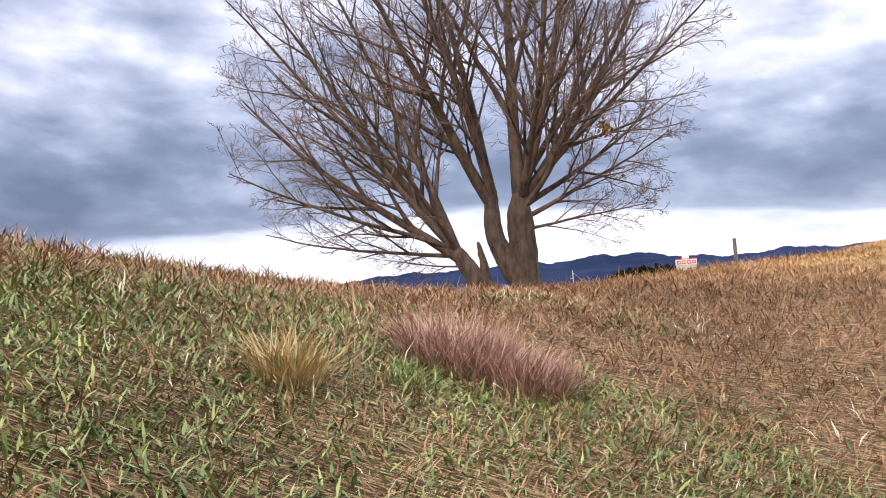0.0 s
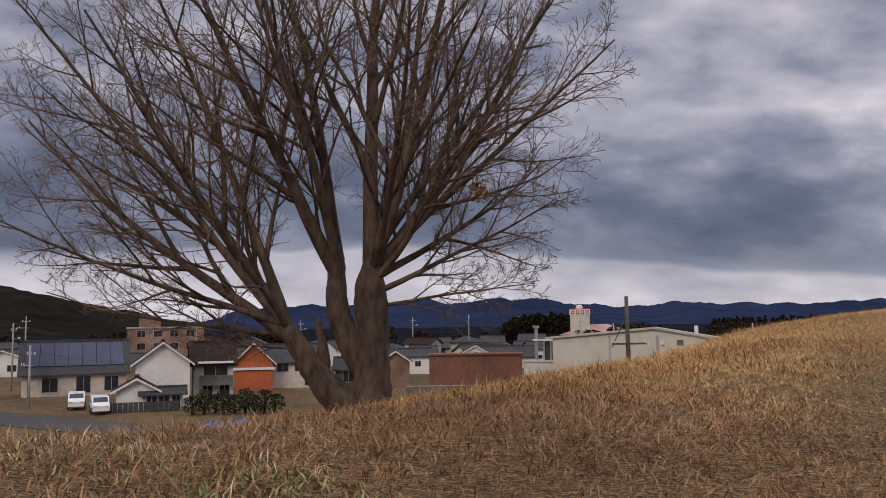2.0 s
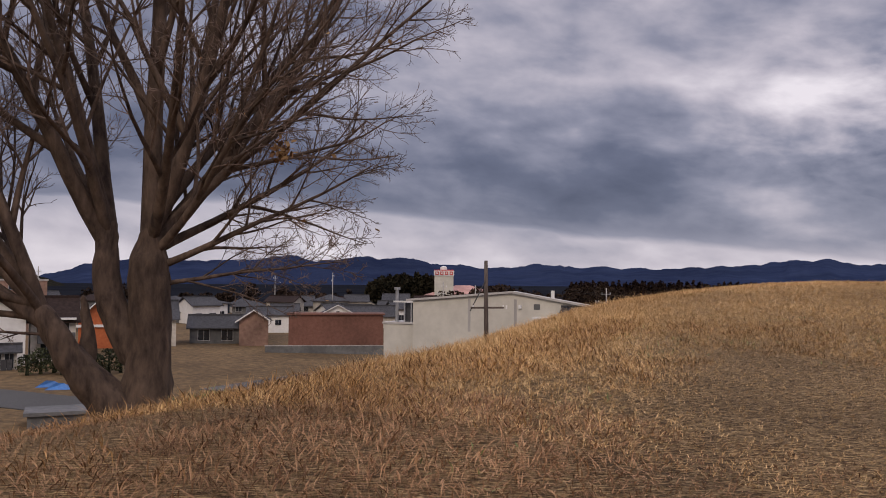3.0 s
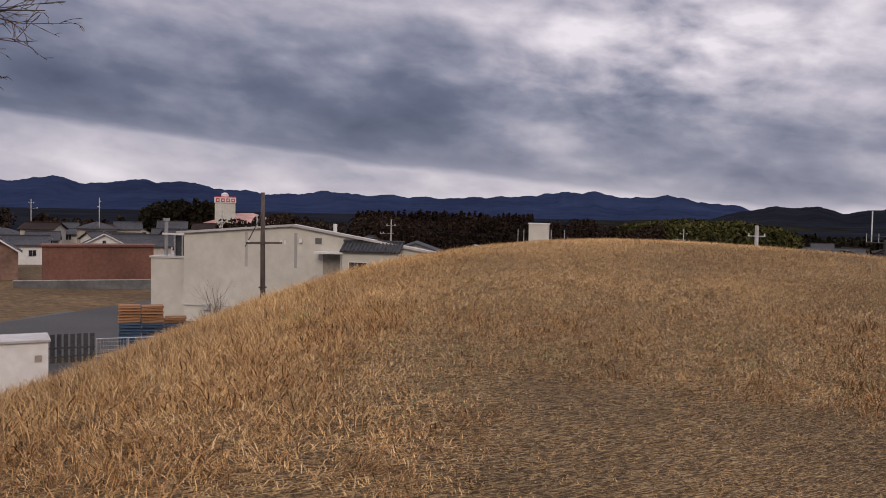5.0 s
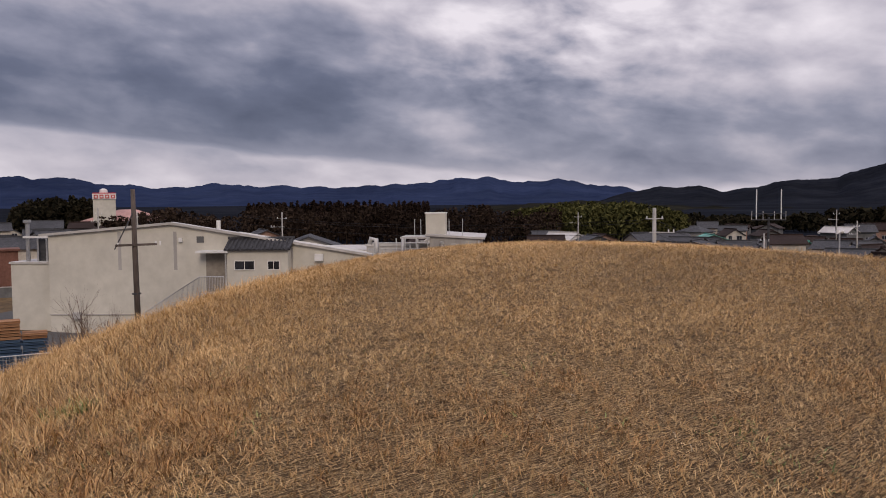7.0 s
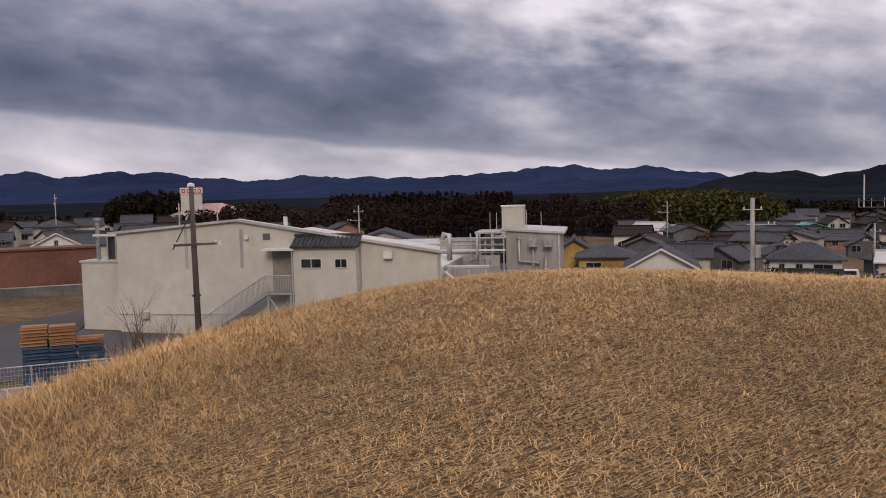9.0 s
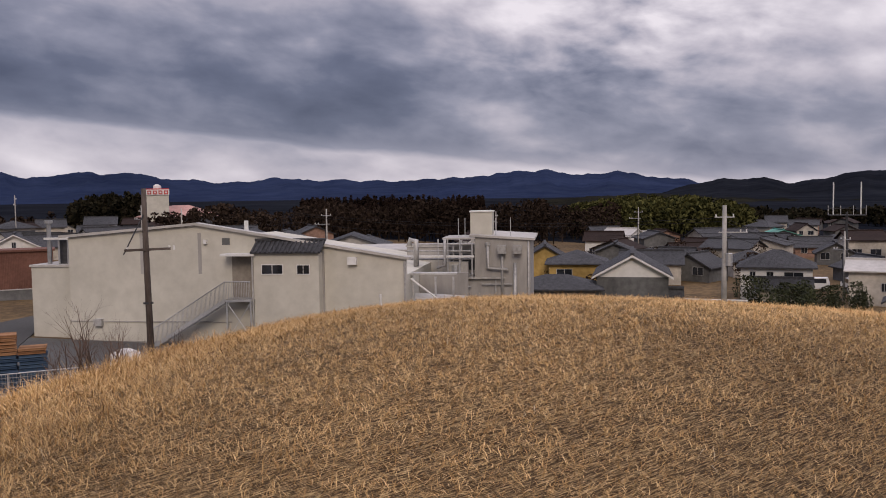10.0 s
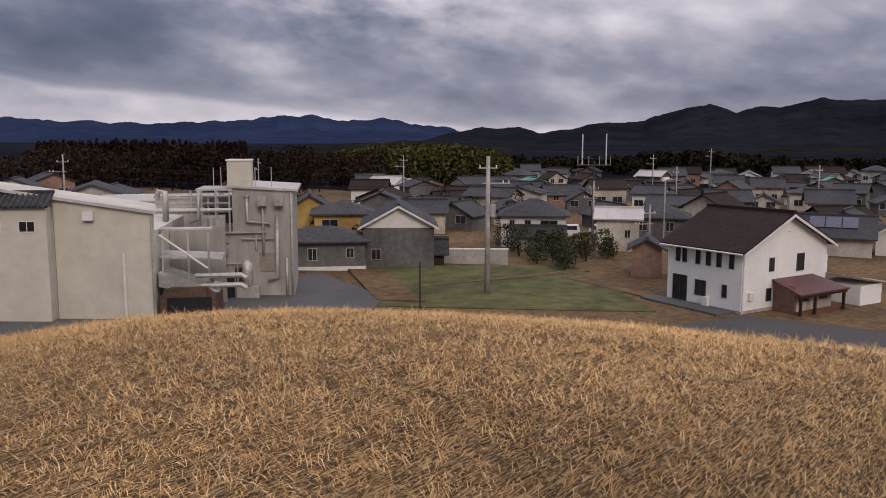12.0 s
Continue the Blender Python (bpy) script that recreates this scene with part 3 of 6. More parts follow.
def house(x, y, face, w, d, eave, ridge, wall, roof, label, style="gable", wins=(), skirt=None, trim=None, group="", name="house"):
    """face: bearing (degrees) from which the front is seen straight on; the front faces local -y. style: gable (to the front), side (ridge across), hip, flat."""
    z = h(x, y)
    ob = thing(name, pose(x, y, z - 0.1, 0, 0, -face), label, "house", group)
    body = Shape()
    if style == "gable":
        body.prism([(-w / 2, -0.6), (w / 2, -0.6), (w / 2, eave), (0, ridge - 0.02), (-w / 2, eave)], -d / 2, d / 2)
        part("wall", body, wall, ob)
        part("roof", gable_roof(w, d, eave, ridge), roof, ob)
        if trim:
            tr = Shape()
            k = (ridge - eave) / (w / 2)
            xo, zo = w / 2 + 0.47, eave - 0.47 * k
            for sx in (-1, 1):
                tr.prism([(0, ridge - 0.1), (sx * xo, zo - 0.1), (sx * xo, zo + 0.1), (0, ridge + 0.1)], -d / 2 - 0.5, -d / 2 - 0.44)
            part("bargeboard", tr, trim, ob)
    elif style == "side":
        body.prism([(-d / 2, -0.6), (d / 2, -0.6), (d / 2, eave), (0, ridge - 0.02), (-d / 2, eave)], -w / 2, w / 2)
        body.v = [(b, a, c) for a, b, c in body.v]
        part("wall", body, wall, ob)
        r = gable_roof(d, w, eave, ridge)
        r.v = [(b, a, c) for a, b, c in r.v]
        part("roof", r, roof, ob)
    else:
        body.box(-w / 2, -d / 2, -0.6, w / 2, d / 2, eave)
        part("wall", body, wall, ob)
        if style == "hip":
            part("roof", hip_roof(w, d, eave, ridge), roof, ob)
        else:
            part("roof", Shape().box(-w / 2 - 0.2, -d / 2 - 0.2, eave, w / 2 + 0.2, d / 2 + 0.2, ridge), roof, ob)
    if skirt:
        part("lower_cladding", Shape().box(-w / 2 - 0.04, -d / 2 - 0.04, -0.5, w / 2 + 0.04, d / 2 + 0.04, skirt[0]), skirt[1], ob)
    for wx, wz, ww, wh in wins:
        window(ob, wx, wz, ww, wh, -d / 2 - (0.05 if skirt and wz < skirt[0] else 0.003))
    return ob


# the row beyond the field
house(67.2, 66.0, 47, 6.2, 8.5, 3.9, 5.6, WHITE, GREY_TILE, "two-storey house with white gable, grey cladding and grey tiles", "gable", [(-2.0, 0.9, 0.8, 0.9)], (3.7, GREY_WALL), WHITE)
house(66.6, 63.6, 47, 5.6, 0.5, 1.9, 2.4, SCORCHED, GREY_TILE, "dark timber lean-to against the gabled house", "side", name="lean_to")
house(59.7, 68.3, 42, 7.4, 5.5, 2.5, 3.7, GREY_WALL, GREY_TILE, "low grey house with blue-grey tiled hip roof", "hip", [(-2.4, 1.0, 0.7, 1.0), (-0.8, 1.0, 0.7, 1.0), (2.4, 1.2, 0.6, 0.8)], (0.45, WHITE))
house(75.0, 87.4, 41, 5.0, 8, 3.6, 5.1, YELLOW_WALL, GREY_TILE, "ochre rendered house with a gabled tile roof", "gable", [(0.9, 1.9, 0.8, 0.8)])
house(72.4, 79.0, 43, 6.0, 6.5, 3.6, 5.0, YELLOW_WALL, GREY_TILE, "ochre house with brown windows and hip roof", "hip", [(-1.4, 2.2, 1.6, 0.9)])
house(89.5, 83.6, 49, 7.2, 6, 2.7, 4.0, BEIGE_WALL, GREY_TILE, "tiled house behind the gabled house", "side", [(0.5, 1.2, 1.2, 1.0)])
house(88.4, 65.0, 57, 7.0, 6, 3.5, 5.3, WHITE, GREY_TILE, "white two-storey house with grey hip roof", "hip", [(-2.3, 2.2, 0.5, 0.9), (-0.6, 2.2, 0.6, 0.9), (1.7, 2.2, 1.8, 0.9), (1.4, 0.5, 1.6, 1.2)])
house(86.0, 62.6, 57, 5.0, 1.6, 1.7, 2.4, BEIGE_WALL, GREY_TILE, "tiled porch range of the white house", "side", name="porch")
house(92.5, 56.6, 63, 4.4, 6, 3.6, 4.4, BEIGE_WALL, ROOF_METAL, "cream rendered house with a low pale roof", "side", [(1.0, 1.6, 0.5, 0.8)])
house(76.6, 45.4, 64, 2.5, 3.2, 2.7, 3.4, BROWN_WALL, GREY_TILE, "small weathered timber shed beside the white house", "gable", name="shed")
house(104, 57.5, 66, 7.0, 6, 2.8, 4.5, GREY_WALL, GREY_TILE, "grey house with broad tiled roof", "hip", [(-1.6, 1.4, 1.0, 1.0), (1.5, 1.4, 0.9, 1.0)])
ob = house(105, 37.5, 77, 7.0, 6, 2.2, 4.0, BEIGE_WALL, GREY_TILE, "house with solar panels on its tiled roof", "side")
for i in range(3):
    k = (4.0 - 2.2) / 3.0
    part("solar_panel", Shape().box(-2.6 + i * 1.6, -2.4, 0, -1.1 + i * 1.6, -0.5, 0.05, pose(0, 0, 4.22, 0, 0, 0) @ Matrix.Rotation(math.atan(k), 4, "X")), SOLAR, ob)
house(109, 32.0, 80, 4.6, 6, 2.4, 3.9, WHITE, GREY_TILE, "white gabled house at the valley road", "gable", [(0, 1.2, 0.9, 0.9)], None, WHITE)

# the western houses below the tree
ob = house(-17.4, 90.5, -12, 5.1, 7.0, 4.5, 6.4, WHITE, DARK_ROOF, "white rendered two-storey house with dark brown gable roof", "gable", [], None, WHITE)
wing = house(-12.9, 93.6, -12, 4.0, 5.0, 4.2, 6.2, BEIGE_WALL, DARK_ROOF, "wing with a glazed balcony and dark roof", "side", [(0.2, 2.9, 2.4, 1.1), (-0.6, 0.4, 1.0, 1.7), (1.1, 0.4, 1.0, 1.7)], name="house_wing")
part("balcony", Shape().box(-1.4, -3.4, 1.9, 1.9, -2.5, 2.9), GREY_WALL, wing, "dark grey balcony front")
part("fascia", Shape().box(-1.6, -3.2, 4.15, 2.0, -2.55, 4.35), WHITE, wing)
porch = house(-18.7, 85.3, -12, 3.6, 3.2, 2.1, 3.1, WHITE, DARK_ROOF, "white gabled porch with a dark roof", "gable", [], None, WHITE, name="porch")
annex = house(-16.2, 84.9, -12, 3.6, 2.0, 1.7, 2.1, BEIGE_WALL, GREY_TILE, "low verandah with sliding doors", "side", [(-1.0, 0.2, 0.9, 1.4), (0.1, 0.2, 0.9, 1.4), (1.2, 0.2, 0.7, 1.4)], name="verandah")
ob = house(-30.5, 105.5, -17, 11.0, 6.5, 2.9, 6.2, BEIGE_WALL, GREY_TILE, "beige house with dark solar panels covering its roof", "side", [(-2.6, 0.6, 1.6, 1.6), (0.9, 0.4, 1.5, 1.9), (3.9, 0.6, 1.5, 1.6)])
slope = math.atan((6.2 - 2.9) / 3.25)
for i in range(7):
    part("solar_panel", Shape().box(-5.2 + i * 1.5, -4.1, 0.0, -3.76 + i * 1.5, -0.5, 0.06, pose(0, 0, 6.42) @ Matrix.Rotation(slope, 4, "X")), SOLAR, ob)
ob = house(-10.2, 110, -6, 4.6, 7, 3.6, 5.8, ORANGE_WALL, GREY_TILE, "orange-red clad house with white bargeboards", "gable", [], None, WHITE)
part("cornice", Shape().box(-2.6, -3.75, 2.55, 2.6, -3.5, 2.85), WHITE, ob)
house(-5.0, 112, -6, 6.5, 6, 3.5, 5.4, BEIGE_WALL, GREY_TILE, "beige two-storey house with white balcony", "side", [(-1.8, 2.2, 1.4, 1.0), (0.4, 2.2, 1.4, 1.0), (1.6, 0.4, 1.3, 1.6)])
ob = house(-33.5, 172, -12, 14, 9, 7.6, 7.9, BROWN_WALL, CONCRETE, "brown rendered apartment block with flat roof", "flat", [(-4.5 + i * 3, zz, 1.5, 1.2) for i in range(4) for zz in (1.0, 3.6, 6.0)], name="apartment_block")
part("roof_house", Shape().box(-5, -2, 7.9, -1, 2, 9.9), BROWN_WALL, ob)
part("roof_slab", Shape().box(-5.6, -2.5, 9.9, 0.4, 2.5, 10.1), CONCRETE, ob)
house(17.2, 103, 9, 11.2, 3.4, 4.5, 4.7, BRICK_WALL, BRICK_WALL, "long red-brown sheet-clad store with a flat top", "flat", name="store")
house(25.2, 152, 9, 6.4, 7, 2.4, 4.1, WHITE, GREY_TILE, "white plastered gable store with grey tiles", "gable", [(0, 2.2, 0.5, 0.8)], None, WHITE)
house(31.5, 153, 9, 9.0, 6, 2.2, 3.8, BEIGE_WALL, GREY_TILE, "long tiled roof beside the white gable", "side")
house(8.5, 124, 4, 3.6, 4, 2.8, 3.8, BEIGE_WALL, GREY_TILE, "small beige gabled outbuilding", "gable", [], None, WHITE)
house(12.0, 138, 4, 6.5, 6, 2.9, 3.9, WHITE, GREY_TILE, "white walled tiled house", "side", [(-1, 1.3, 0.9, 0.8), (1.3, 1.3, 0.9, 0.8)])
house(6.0, 121, 4, 6, 3.5, 1.3, 1.4, CONCRETE, CONCRETE, "low concrete block wall enclosure", "flat", name="enclosure")

house(-5.3, 55.4, -8, 5.4, 2.4, 0.85, 1.05, GREY_WALL, GREY_WALL, "low flat-roofed grey shed at the foot of the mound", "flat", name="shed")
dark_wall = thing("block_wall", pose(17.0, 99.5, h(17.0, 99.5), 0, 0, -9), "low dark block wall in front of the store", "wall")
part("wall", Shape().box(-8.5, -0.12, -0.6, 6.0, 0.12, 0.9), GREY_WALL, dark_wall)
part("coping", Shape().box(-8.55, -0.16, 0.9, 6.05, 0.16, 0.98), CONCRETE, dark_wall)
house(8.0, 112, 4, 3.6, 4, 3.4, 4.6, BROWN_WALL, GREY_TILE, "weathered timber storehouse with tiled gable", "gable", [], None, WHITE, name="storehouse")
house(3.5, 116, 4, 6.5, 5, 2.2, 3.5, GREY_WALL, GREY_TILE, "low tiled house with an open porch", "side", [(-1.5, 0.5, 1.4, 1.4), (1.4, 0.5, 1.4, 1.4)])

# the rest of the town, roof behind roof
rng = random.Random(21)
WALLS = [(WHITE, "white"), (BEIGE_WALL, "beige"), (BEIGE_WALL, "beige"), (GREY_WALL, "grey"), (BROWN_WALL, "brown"), (GREY_WALL, "grey")]
placed = []
for az0, az1, d0, d1, n in ((-34, -6, 132, 235, 40), (-6, 14, 150, 225, 26), (14, 22, 165, 225, 7), (23, 40, 130, 180, 4), (44, 56, 112, 185, 22), (55, 88, 112, 280, 112)):
    tries = 0
    while n and tries < 900:
        tries += 1
        a, d = rng.uniform(az0, az1), rng.uniform(d0, d1)
        x, y = 8 + d * math.sin(radians(a)), 11 + d * math.cos(radians(a))
        if any((x - p) ** 2 + (y - q) ** 2 < 52 for p, q in placed) or (-45 < x < -22 and 160 < y < 184) or (25 < x < 62 and 50 < y < 96):
            continue
        placed.append((x, y))
        n -= 1
        tall = rng.random() < 0.5
        eave = rng.uniform(4.2, 5.0) if tall else rng.uniform(2.4, 3.0)
        if az0 in (23, 14):
            eave = rng.uniform(3.6, 4.6)
        w, dd = rng.uniform(4.8, 7.2), rng.uniform(4.5, 6.2)
        eave *= 0.72
        wall, word = rng.choice(WALLS)
        roof, rword = rng.choice([(GREY_TILE, "grey tiled"), (GREY_TILE, "grey tiled"), (GREY_TILE, "grey tiled"), (DARK_ROOF, "dark brown"), (ROOF_METAL, "pale metal") if rng.random() < 0.4 else (DARK_ROOF, "dark brown"), (GREEN_ROOF, "green metal") if az0 == 55 and rng.random() < 0.2 else (GREY_TILE, "grey tiled")])
        wins = [(wx, zz, rng.uniform(0.9, 1.7), 1.0) for wx in (-w * 0.28, w * 0.22) for zz in ((0.9, 3.3) if eave > 3.6 else (1.0,))]
        house(x, y, a + rng.uniform(-35, 35), w, dd, eave, eave + rng.uniform(1.0, 1.6), wall, roof, f"{word} {'two-storey' if eave > 3.6 else 'low'} town house with {rword} roof", rng.choice(["gable", "side", "hip", "side"]), wins, None, WHITE if wall is WHITE else None, "town houses")

# ---- the white house below the mound ----
hw = thing("white_house", pose(0, 0, 0), "white sided two-storey house with dark brown roof", "house")
ax, ay = 67.31, 39.2
ux, uy = -0.3027, -0.9531
LONG, WIDE, EAVE, RIDGE = 6.45, 9.4, 4.35, 6.55
m = Matrix.Translation((ax, ay, h(66, 36) - 0.05)) @ Matrix(((ux, -uy, 0, 0), (uy, ux, 0, 0), (0, 0, 1, 0), (0, 0, 0, 1)))
hw.matrix_world = m
# local x runs along the eaves wall, local y goes away from the mound
body = Shape().prism([(0, -0.4), (WIDE, -0.4), (WIDE, EAVE), (WIDE / 2, RIDGE), (0, EAVE)], 0, LONG)
body.v = [(b, a, c) for a, b, c in body.v]
part("wall", body, SIDING, hw)
r = gable_roof(WIDE, LONG, EAVE, RIDGE, 0.5, 0.16)
r.v = [(b + LONG / 2, a + WIDE / 2, c) for a, b, c in r.v]
for i, nm in enumerate(("roof_slope", "roof_slope", "ridge_cap")):
    piece = Shape()
    piece.add(r.v[i * 8:i * 8 + 8], [tuple(k2 - i * 8 for k2 in q2) for q2 in r.f[i * 6:i * 6 + 6]])
    part(nm, piece, DARK_ROOF, hw)
tr = Shape()
k = (RIDGE - EAVE) / (WIDE / 2)
for s in (-1, 1):
    tr.prism([(WIDE / 2, RIDGE - 0.14), (WIDE / 2 + s * (WIDE / 2 + 0.5), EAVE - 0.5 * k - 0.14), (WIDE / 2 + s * (WIDE / 2 + 0.5), EAVE - 0.5 * k + 0.04), (WIDE / 2, RIDGE + 0.04)], LONG + 0.46, LONG + 0.55)
tr.v = [(b, a, c) for a, b, c in tr.v]
part("bargeboard", tr, WHITE, hw)
part("gutter", Shape().tube([(-0.4, -0.52, EAVE - 0.22), (LONG + 0.4, -0.52, EAVE - 0.22)], 0.07, 6), WHITE, hw)
for x in (0.95, 1.55, 2.75, 3.65, 4.55, 5.6):
    window(hw, x, 3.05, 0.30, 0.95, -0.004, 0, DARK_METAL)
window(hw, 1.2, 0.25, 1.2, 1.75, -0.004, 1, DARK_METAL)
window(hw, 3.05, 0.85, 0.85, 1.0, -0.004, 1, DARK_METAL)
window(hw, 5.1, 1.0, 0.3, 0.8, -0.004, 0, DARK_METAL)
for y, z, w2, hh in ((3.1, 2.75, 0.45, 0.85), (6.3, 2.55, 0.75, 1.15), (2.9, 0.7, 0.45, 0.8)):
    holder = part("window", Shape().box(LONG - 0.02, y - w2 / 2 - 0.05, z - 0.05, LONG + 0.05, y + w2 / 2 + 0.05, z + hh + 0.05), DARK_METAL, hw)
    part("pane", Shape().box(LONG, y - w2 / 2, z, LONG + 0.058, y + w2 / 2, z + hh), GLASS, holder)
part("downpipe", Shape().tube([(LONG + 0.06, 0.1, EAVE - 0.3), (LONG + 0.06, 0.1, 0)], 0.045, 6), WHITE, hw)
part("meter_box", Shape().box(LONG, 0.7, 0.9, LONG + 0.16, 1.15, 1.45), WHITE, hw)
part("meter_box", Shape().box(3.4, -0.3, 0.1, 3.9, -0.02, 0.8), WHITE, hw)
part("plinth", Shape().box(-0.02, -0.02, -0.4, LONG + 0.02, WIDE, 0.22), CONCRETE, hw)
part("side_wing", Shape().box(0.5, WIDE, -0.3, LONG - 0.8, WIDE + 1.4, 3.2), SIDING, hw)
# porch and car shelter at the gable
po = thing("porch_shelter", m @ pose(LONG, 0, 0), "maroon roofed timber porch shelter beside the white house", "porch")
roofm = Shape()
roofm.add([(0.02, 3.2, 2.05), (0.02, 7.8, 2.05), (2.6, 8.3, 1.35), (2.6, 2.7, 1.35), (0.02, 3.2, 2.15), (0.02, 7.8, 2.15), (2.6, 8.3, 1.47), (2.6, 2.7, 1.47)], [(0, 1, 2, 3), (7, 6, 5, 4), (0, 4, 5, 1), (1, 5, 6, 2), (2, 6, 7, 3), (3, 7, 4, 0)])
part("roof", roofm, MAROON, po)
part("beam", Shape().box(2.3, 2.9, 1.18, 2.5, 8.2, 1.36), SCORCHED, po)
for y in (3.0, 4.6, 7.9):
    part("post", Shape().box(2.3, y, -0.3, 2.46, y + 0.16, 1.2), SCORCHED, po)
part("wall", Shape().box(0.02, 3.4, -0.3, 1.7, 3.55, 1.9), BROWN_WALL, po)
part("front_wall", Shape().box(1.6, 3.55, -0.3, 1.75, 7.5, 1.6), BEIGE_WALL, po)
for y in (4.4, 6.5):
    pn = part("window", Shape().box(1.74, y - 0.4, 0.75, 1.80, y + 0.4, 1.25), SCORCHED, po)
    part("pane", Shape().box(1.75, y - 0.32, 0.8, 1.815, y + 0.32, 1.2), GLASS, pn)
part("brick_base", Shape().box(1.76, 3.3, -0.3, 2.2, 8.2, 0.12), BRICK_WALL, po)
ann = thing("garden_annex", m @ pose(0, 0, 0), "low pale annex with a sloping roof", "annex")
part("wall", Shape().box(LONG - 1.2, WIDE + 0.9, -0.3, LONG + 2.2, WIDE + 3.6, 1.3), SIDING, ann)
rs = Shape().add([(LONG - 1.4, WIDE + 0.6, 1.95), (LONG + 2.5, WIDE + 0.6, 1.95), (LONG + 2.5, WIDE + 3.9, 1.35), (LONG - 1.4, WIDE + 3.9, 1.35), (LONG - 1.4, WIDE + 0.6, 2.03), (LONG + 2.5, WIDE + 0.6, 2.03), (LONG + 2.5, WIDE + 3.9, 1.43), (LONG - 1.4, WIDE + 3.9, 1.43)], [(0, 1, 2, 3), (7, 6, 5, 4), (0, 4, 5, 1), (1, 5, 6, 2), (2, 6, 7, 3), (3, 7, 4, 0)])
part("roof", rs, ROOF_METAL, ann)


# ---- the warehouse ----
WD, WN = Vector((0.7413, -0.6712, 0)), Vector((-0.6712, -0.7413, 0))
wm = Matrix.Translation((36.7, 58.0, 0)) @ Matrix(((WD.x, -WN.x, 0, 0), (WD.y, -WN.y, 0, 0), (0, 0, 1, 0), (0, 0, 0, 1)))
# local x runs along the front, local -y faces the mound, z is world height
BASE = -8.9
wh = thing("warehouse", wm, "large cream rendered warehouse with shallow gable roof", "warehouse")
body = Shape().prism([(-23.4, BASE), (0.45, BASE), (0.45, -2.45), (-14.0, -0.1), (-23.4, -0.85)], 0, 0.4)
body.prism([(-23.4, BASE), (0.45, BASE), (0.45, -3.5), (-14.0, -1.2), (-23.4, -1.9)], 0.4, 16)
part("wall", body, PLASTER, wh)
roof = Shape()
roof.prism([(-24.0, -0.88), (-14.0, -0.08), (-14.0, 0.1), (-24.0, -0.70)], -0.25, 0.55)
roof.prism([(-14.0, -0.08), (0.75, -2.48), (0.75, -2.30), (-14.0, 0.1)], -0.25, 0.55)
part("roof", roof, ROOF_METAL, wh)
bay = part("stair_bay", Shape().box(-9.6, -1.0, BASE, -5.15, 0.01, -1.95), PLASTER, wh)
cap = Shape().add([(-9.75, -1.25, -1.95), (-4.95, -1.25, -1.95), (-4.95, 0, -1.25), (-9.75, 0, -1.25), (-9.75, -1.25, -1.87), (-4.95, -1.25, -1.87), (-4.95, 0, -1.15), (-9.75, 0, -1.15)], [(0, 1, 2, 3), (7, 6, 5, 4), (0, 4, 5, 1), (1, 5, 6, 2), (2, 6, 7, 3), (3, 7, 4, 0)])
tiled = part("tiled_canopy", cap, GREY_TILE, wh, "grey tiled pent roof")
for i in range(16):
    x = -9.62 + i * 0.305
    part("roof_tile", Shape().tube([(x, -1.3, -1.86), (x, -0.02, -1.12)], 0.075, 6), GREY_TILE, tiled)
part("ridge_tile", Shape().tube([(-9.8, -0.05, -1.1), (-4.9, -0.05, -1.1)], 0.1, 6), GREY_TILE, tiled)
for x, z, w2, hh in ((-8.32, -3.3, 1.4, 0.58), (-6.2, -3.3, 0.8, 0.56)):
    window(wh, x, z, w2, hh, -1.004, 1, WHITE)
part("recess", Shape().box(-11.5, -0.01, -5.0, -9.62, 0.3, -2.1), BLIND, wh, "brown shutter in the stair landing recess")
part("canopy", Shape().box(-11.85, -1.2, -2.12, -9.5, 0.0, -1.98), WHITE, wh)
part("louvre", Shape().box(-12.15, -0.04, -1.42, -11.62, 0.01, -0.96), GREY_WALL, wh)
part("wall_lamp", Shape().box(-13.45, -0.18, -1.35, -13.2, 0.0, -1.05), WHITE, wh)
part("vent_hood", Shape().box(-3.4, -0.35, -2.78, -2.8, 0.0, -2.28), WHITE, wh)
part("vent_hood", Shape().box(-21.6, -0.3, -7.0, -21.0, 0.0, -6.5), DUCT, wh)
part("drainpipe", Shape().tube([(-1.25, -0.1, -4.75), (-1.25, -0.1, BASE)], 0.09, 8), WHITE, wh)
part("drainpipe", Shape().tube([(-9.68, -1.05, -2.1), (-9.68, -1.05, BASE)], 0.06, 8), DUCT, wh)
part("drainpipe", Shape().tube([(0.4, -0.1, -2.5), (0.4, -0.1, BASE)], 0.08, 8), DUCT, wh)
part("drip_edge", Shape().box(-23.4, -0.07, -6.72, -11.6, 0.0, -6.66), PLASTER_GREY, wh)
part("base_course", Shape().box(-23.45, -0.06, BASE, -9.6, 0.0, -8.05), CONCRETE, wh)
part("bay_joint", Shape().box(-5.2, -0.14, BASE, -5.05, 0.0, -1.9), PLASTER_GREY, wh)
for x in (-18.1, -13.9):
    part("wall_streak", Shape().box(x, -0.012, -3.4, x + 0.25, 0.0, -0.6), PLASTER_GREY, wh)
part("roof_vent", Shape().tube([(-11.2, 2, -0.5), (-11.2, 2, 0.15)], 0.16, 8), WHITE, wh)
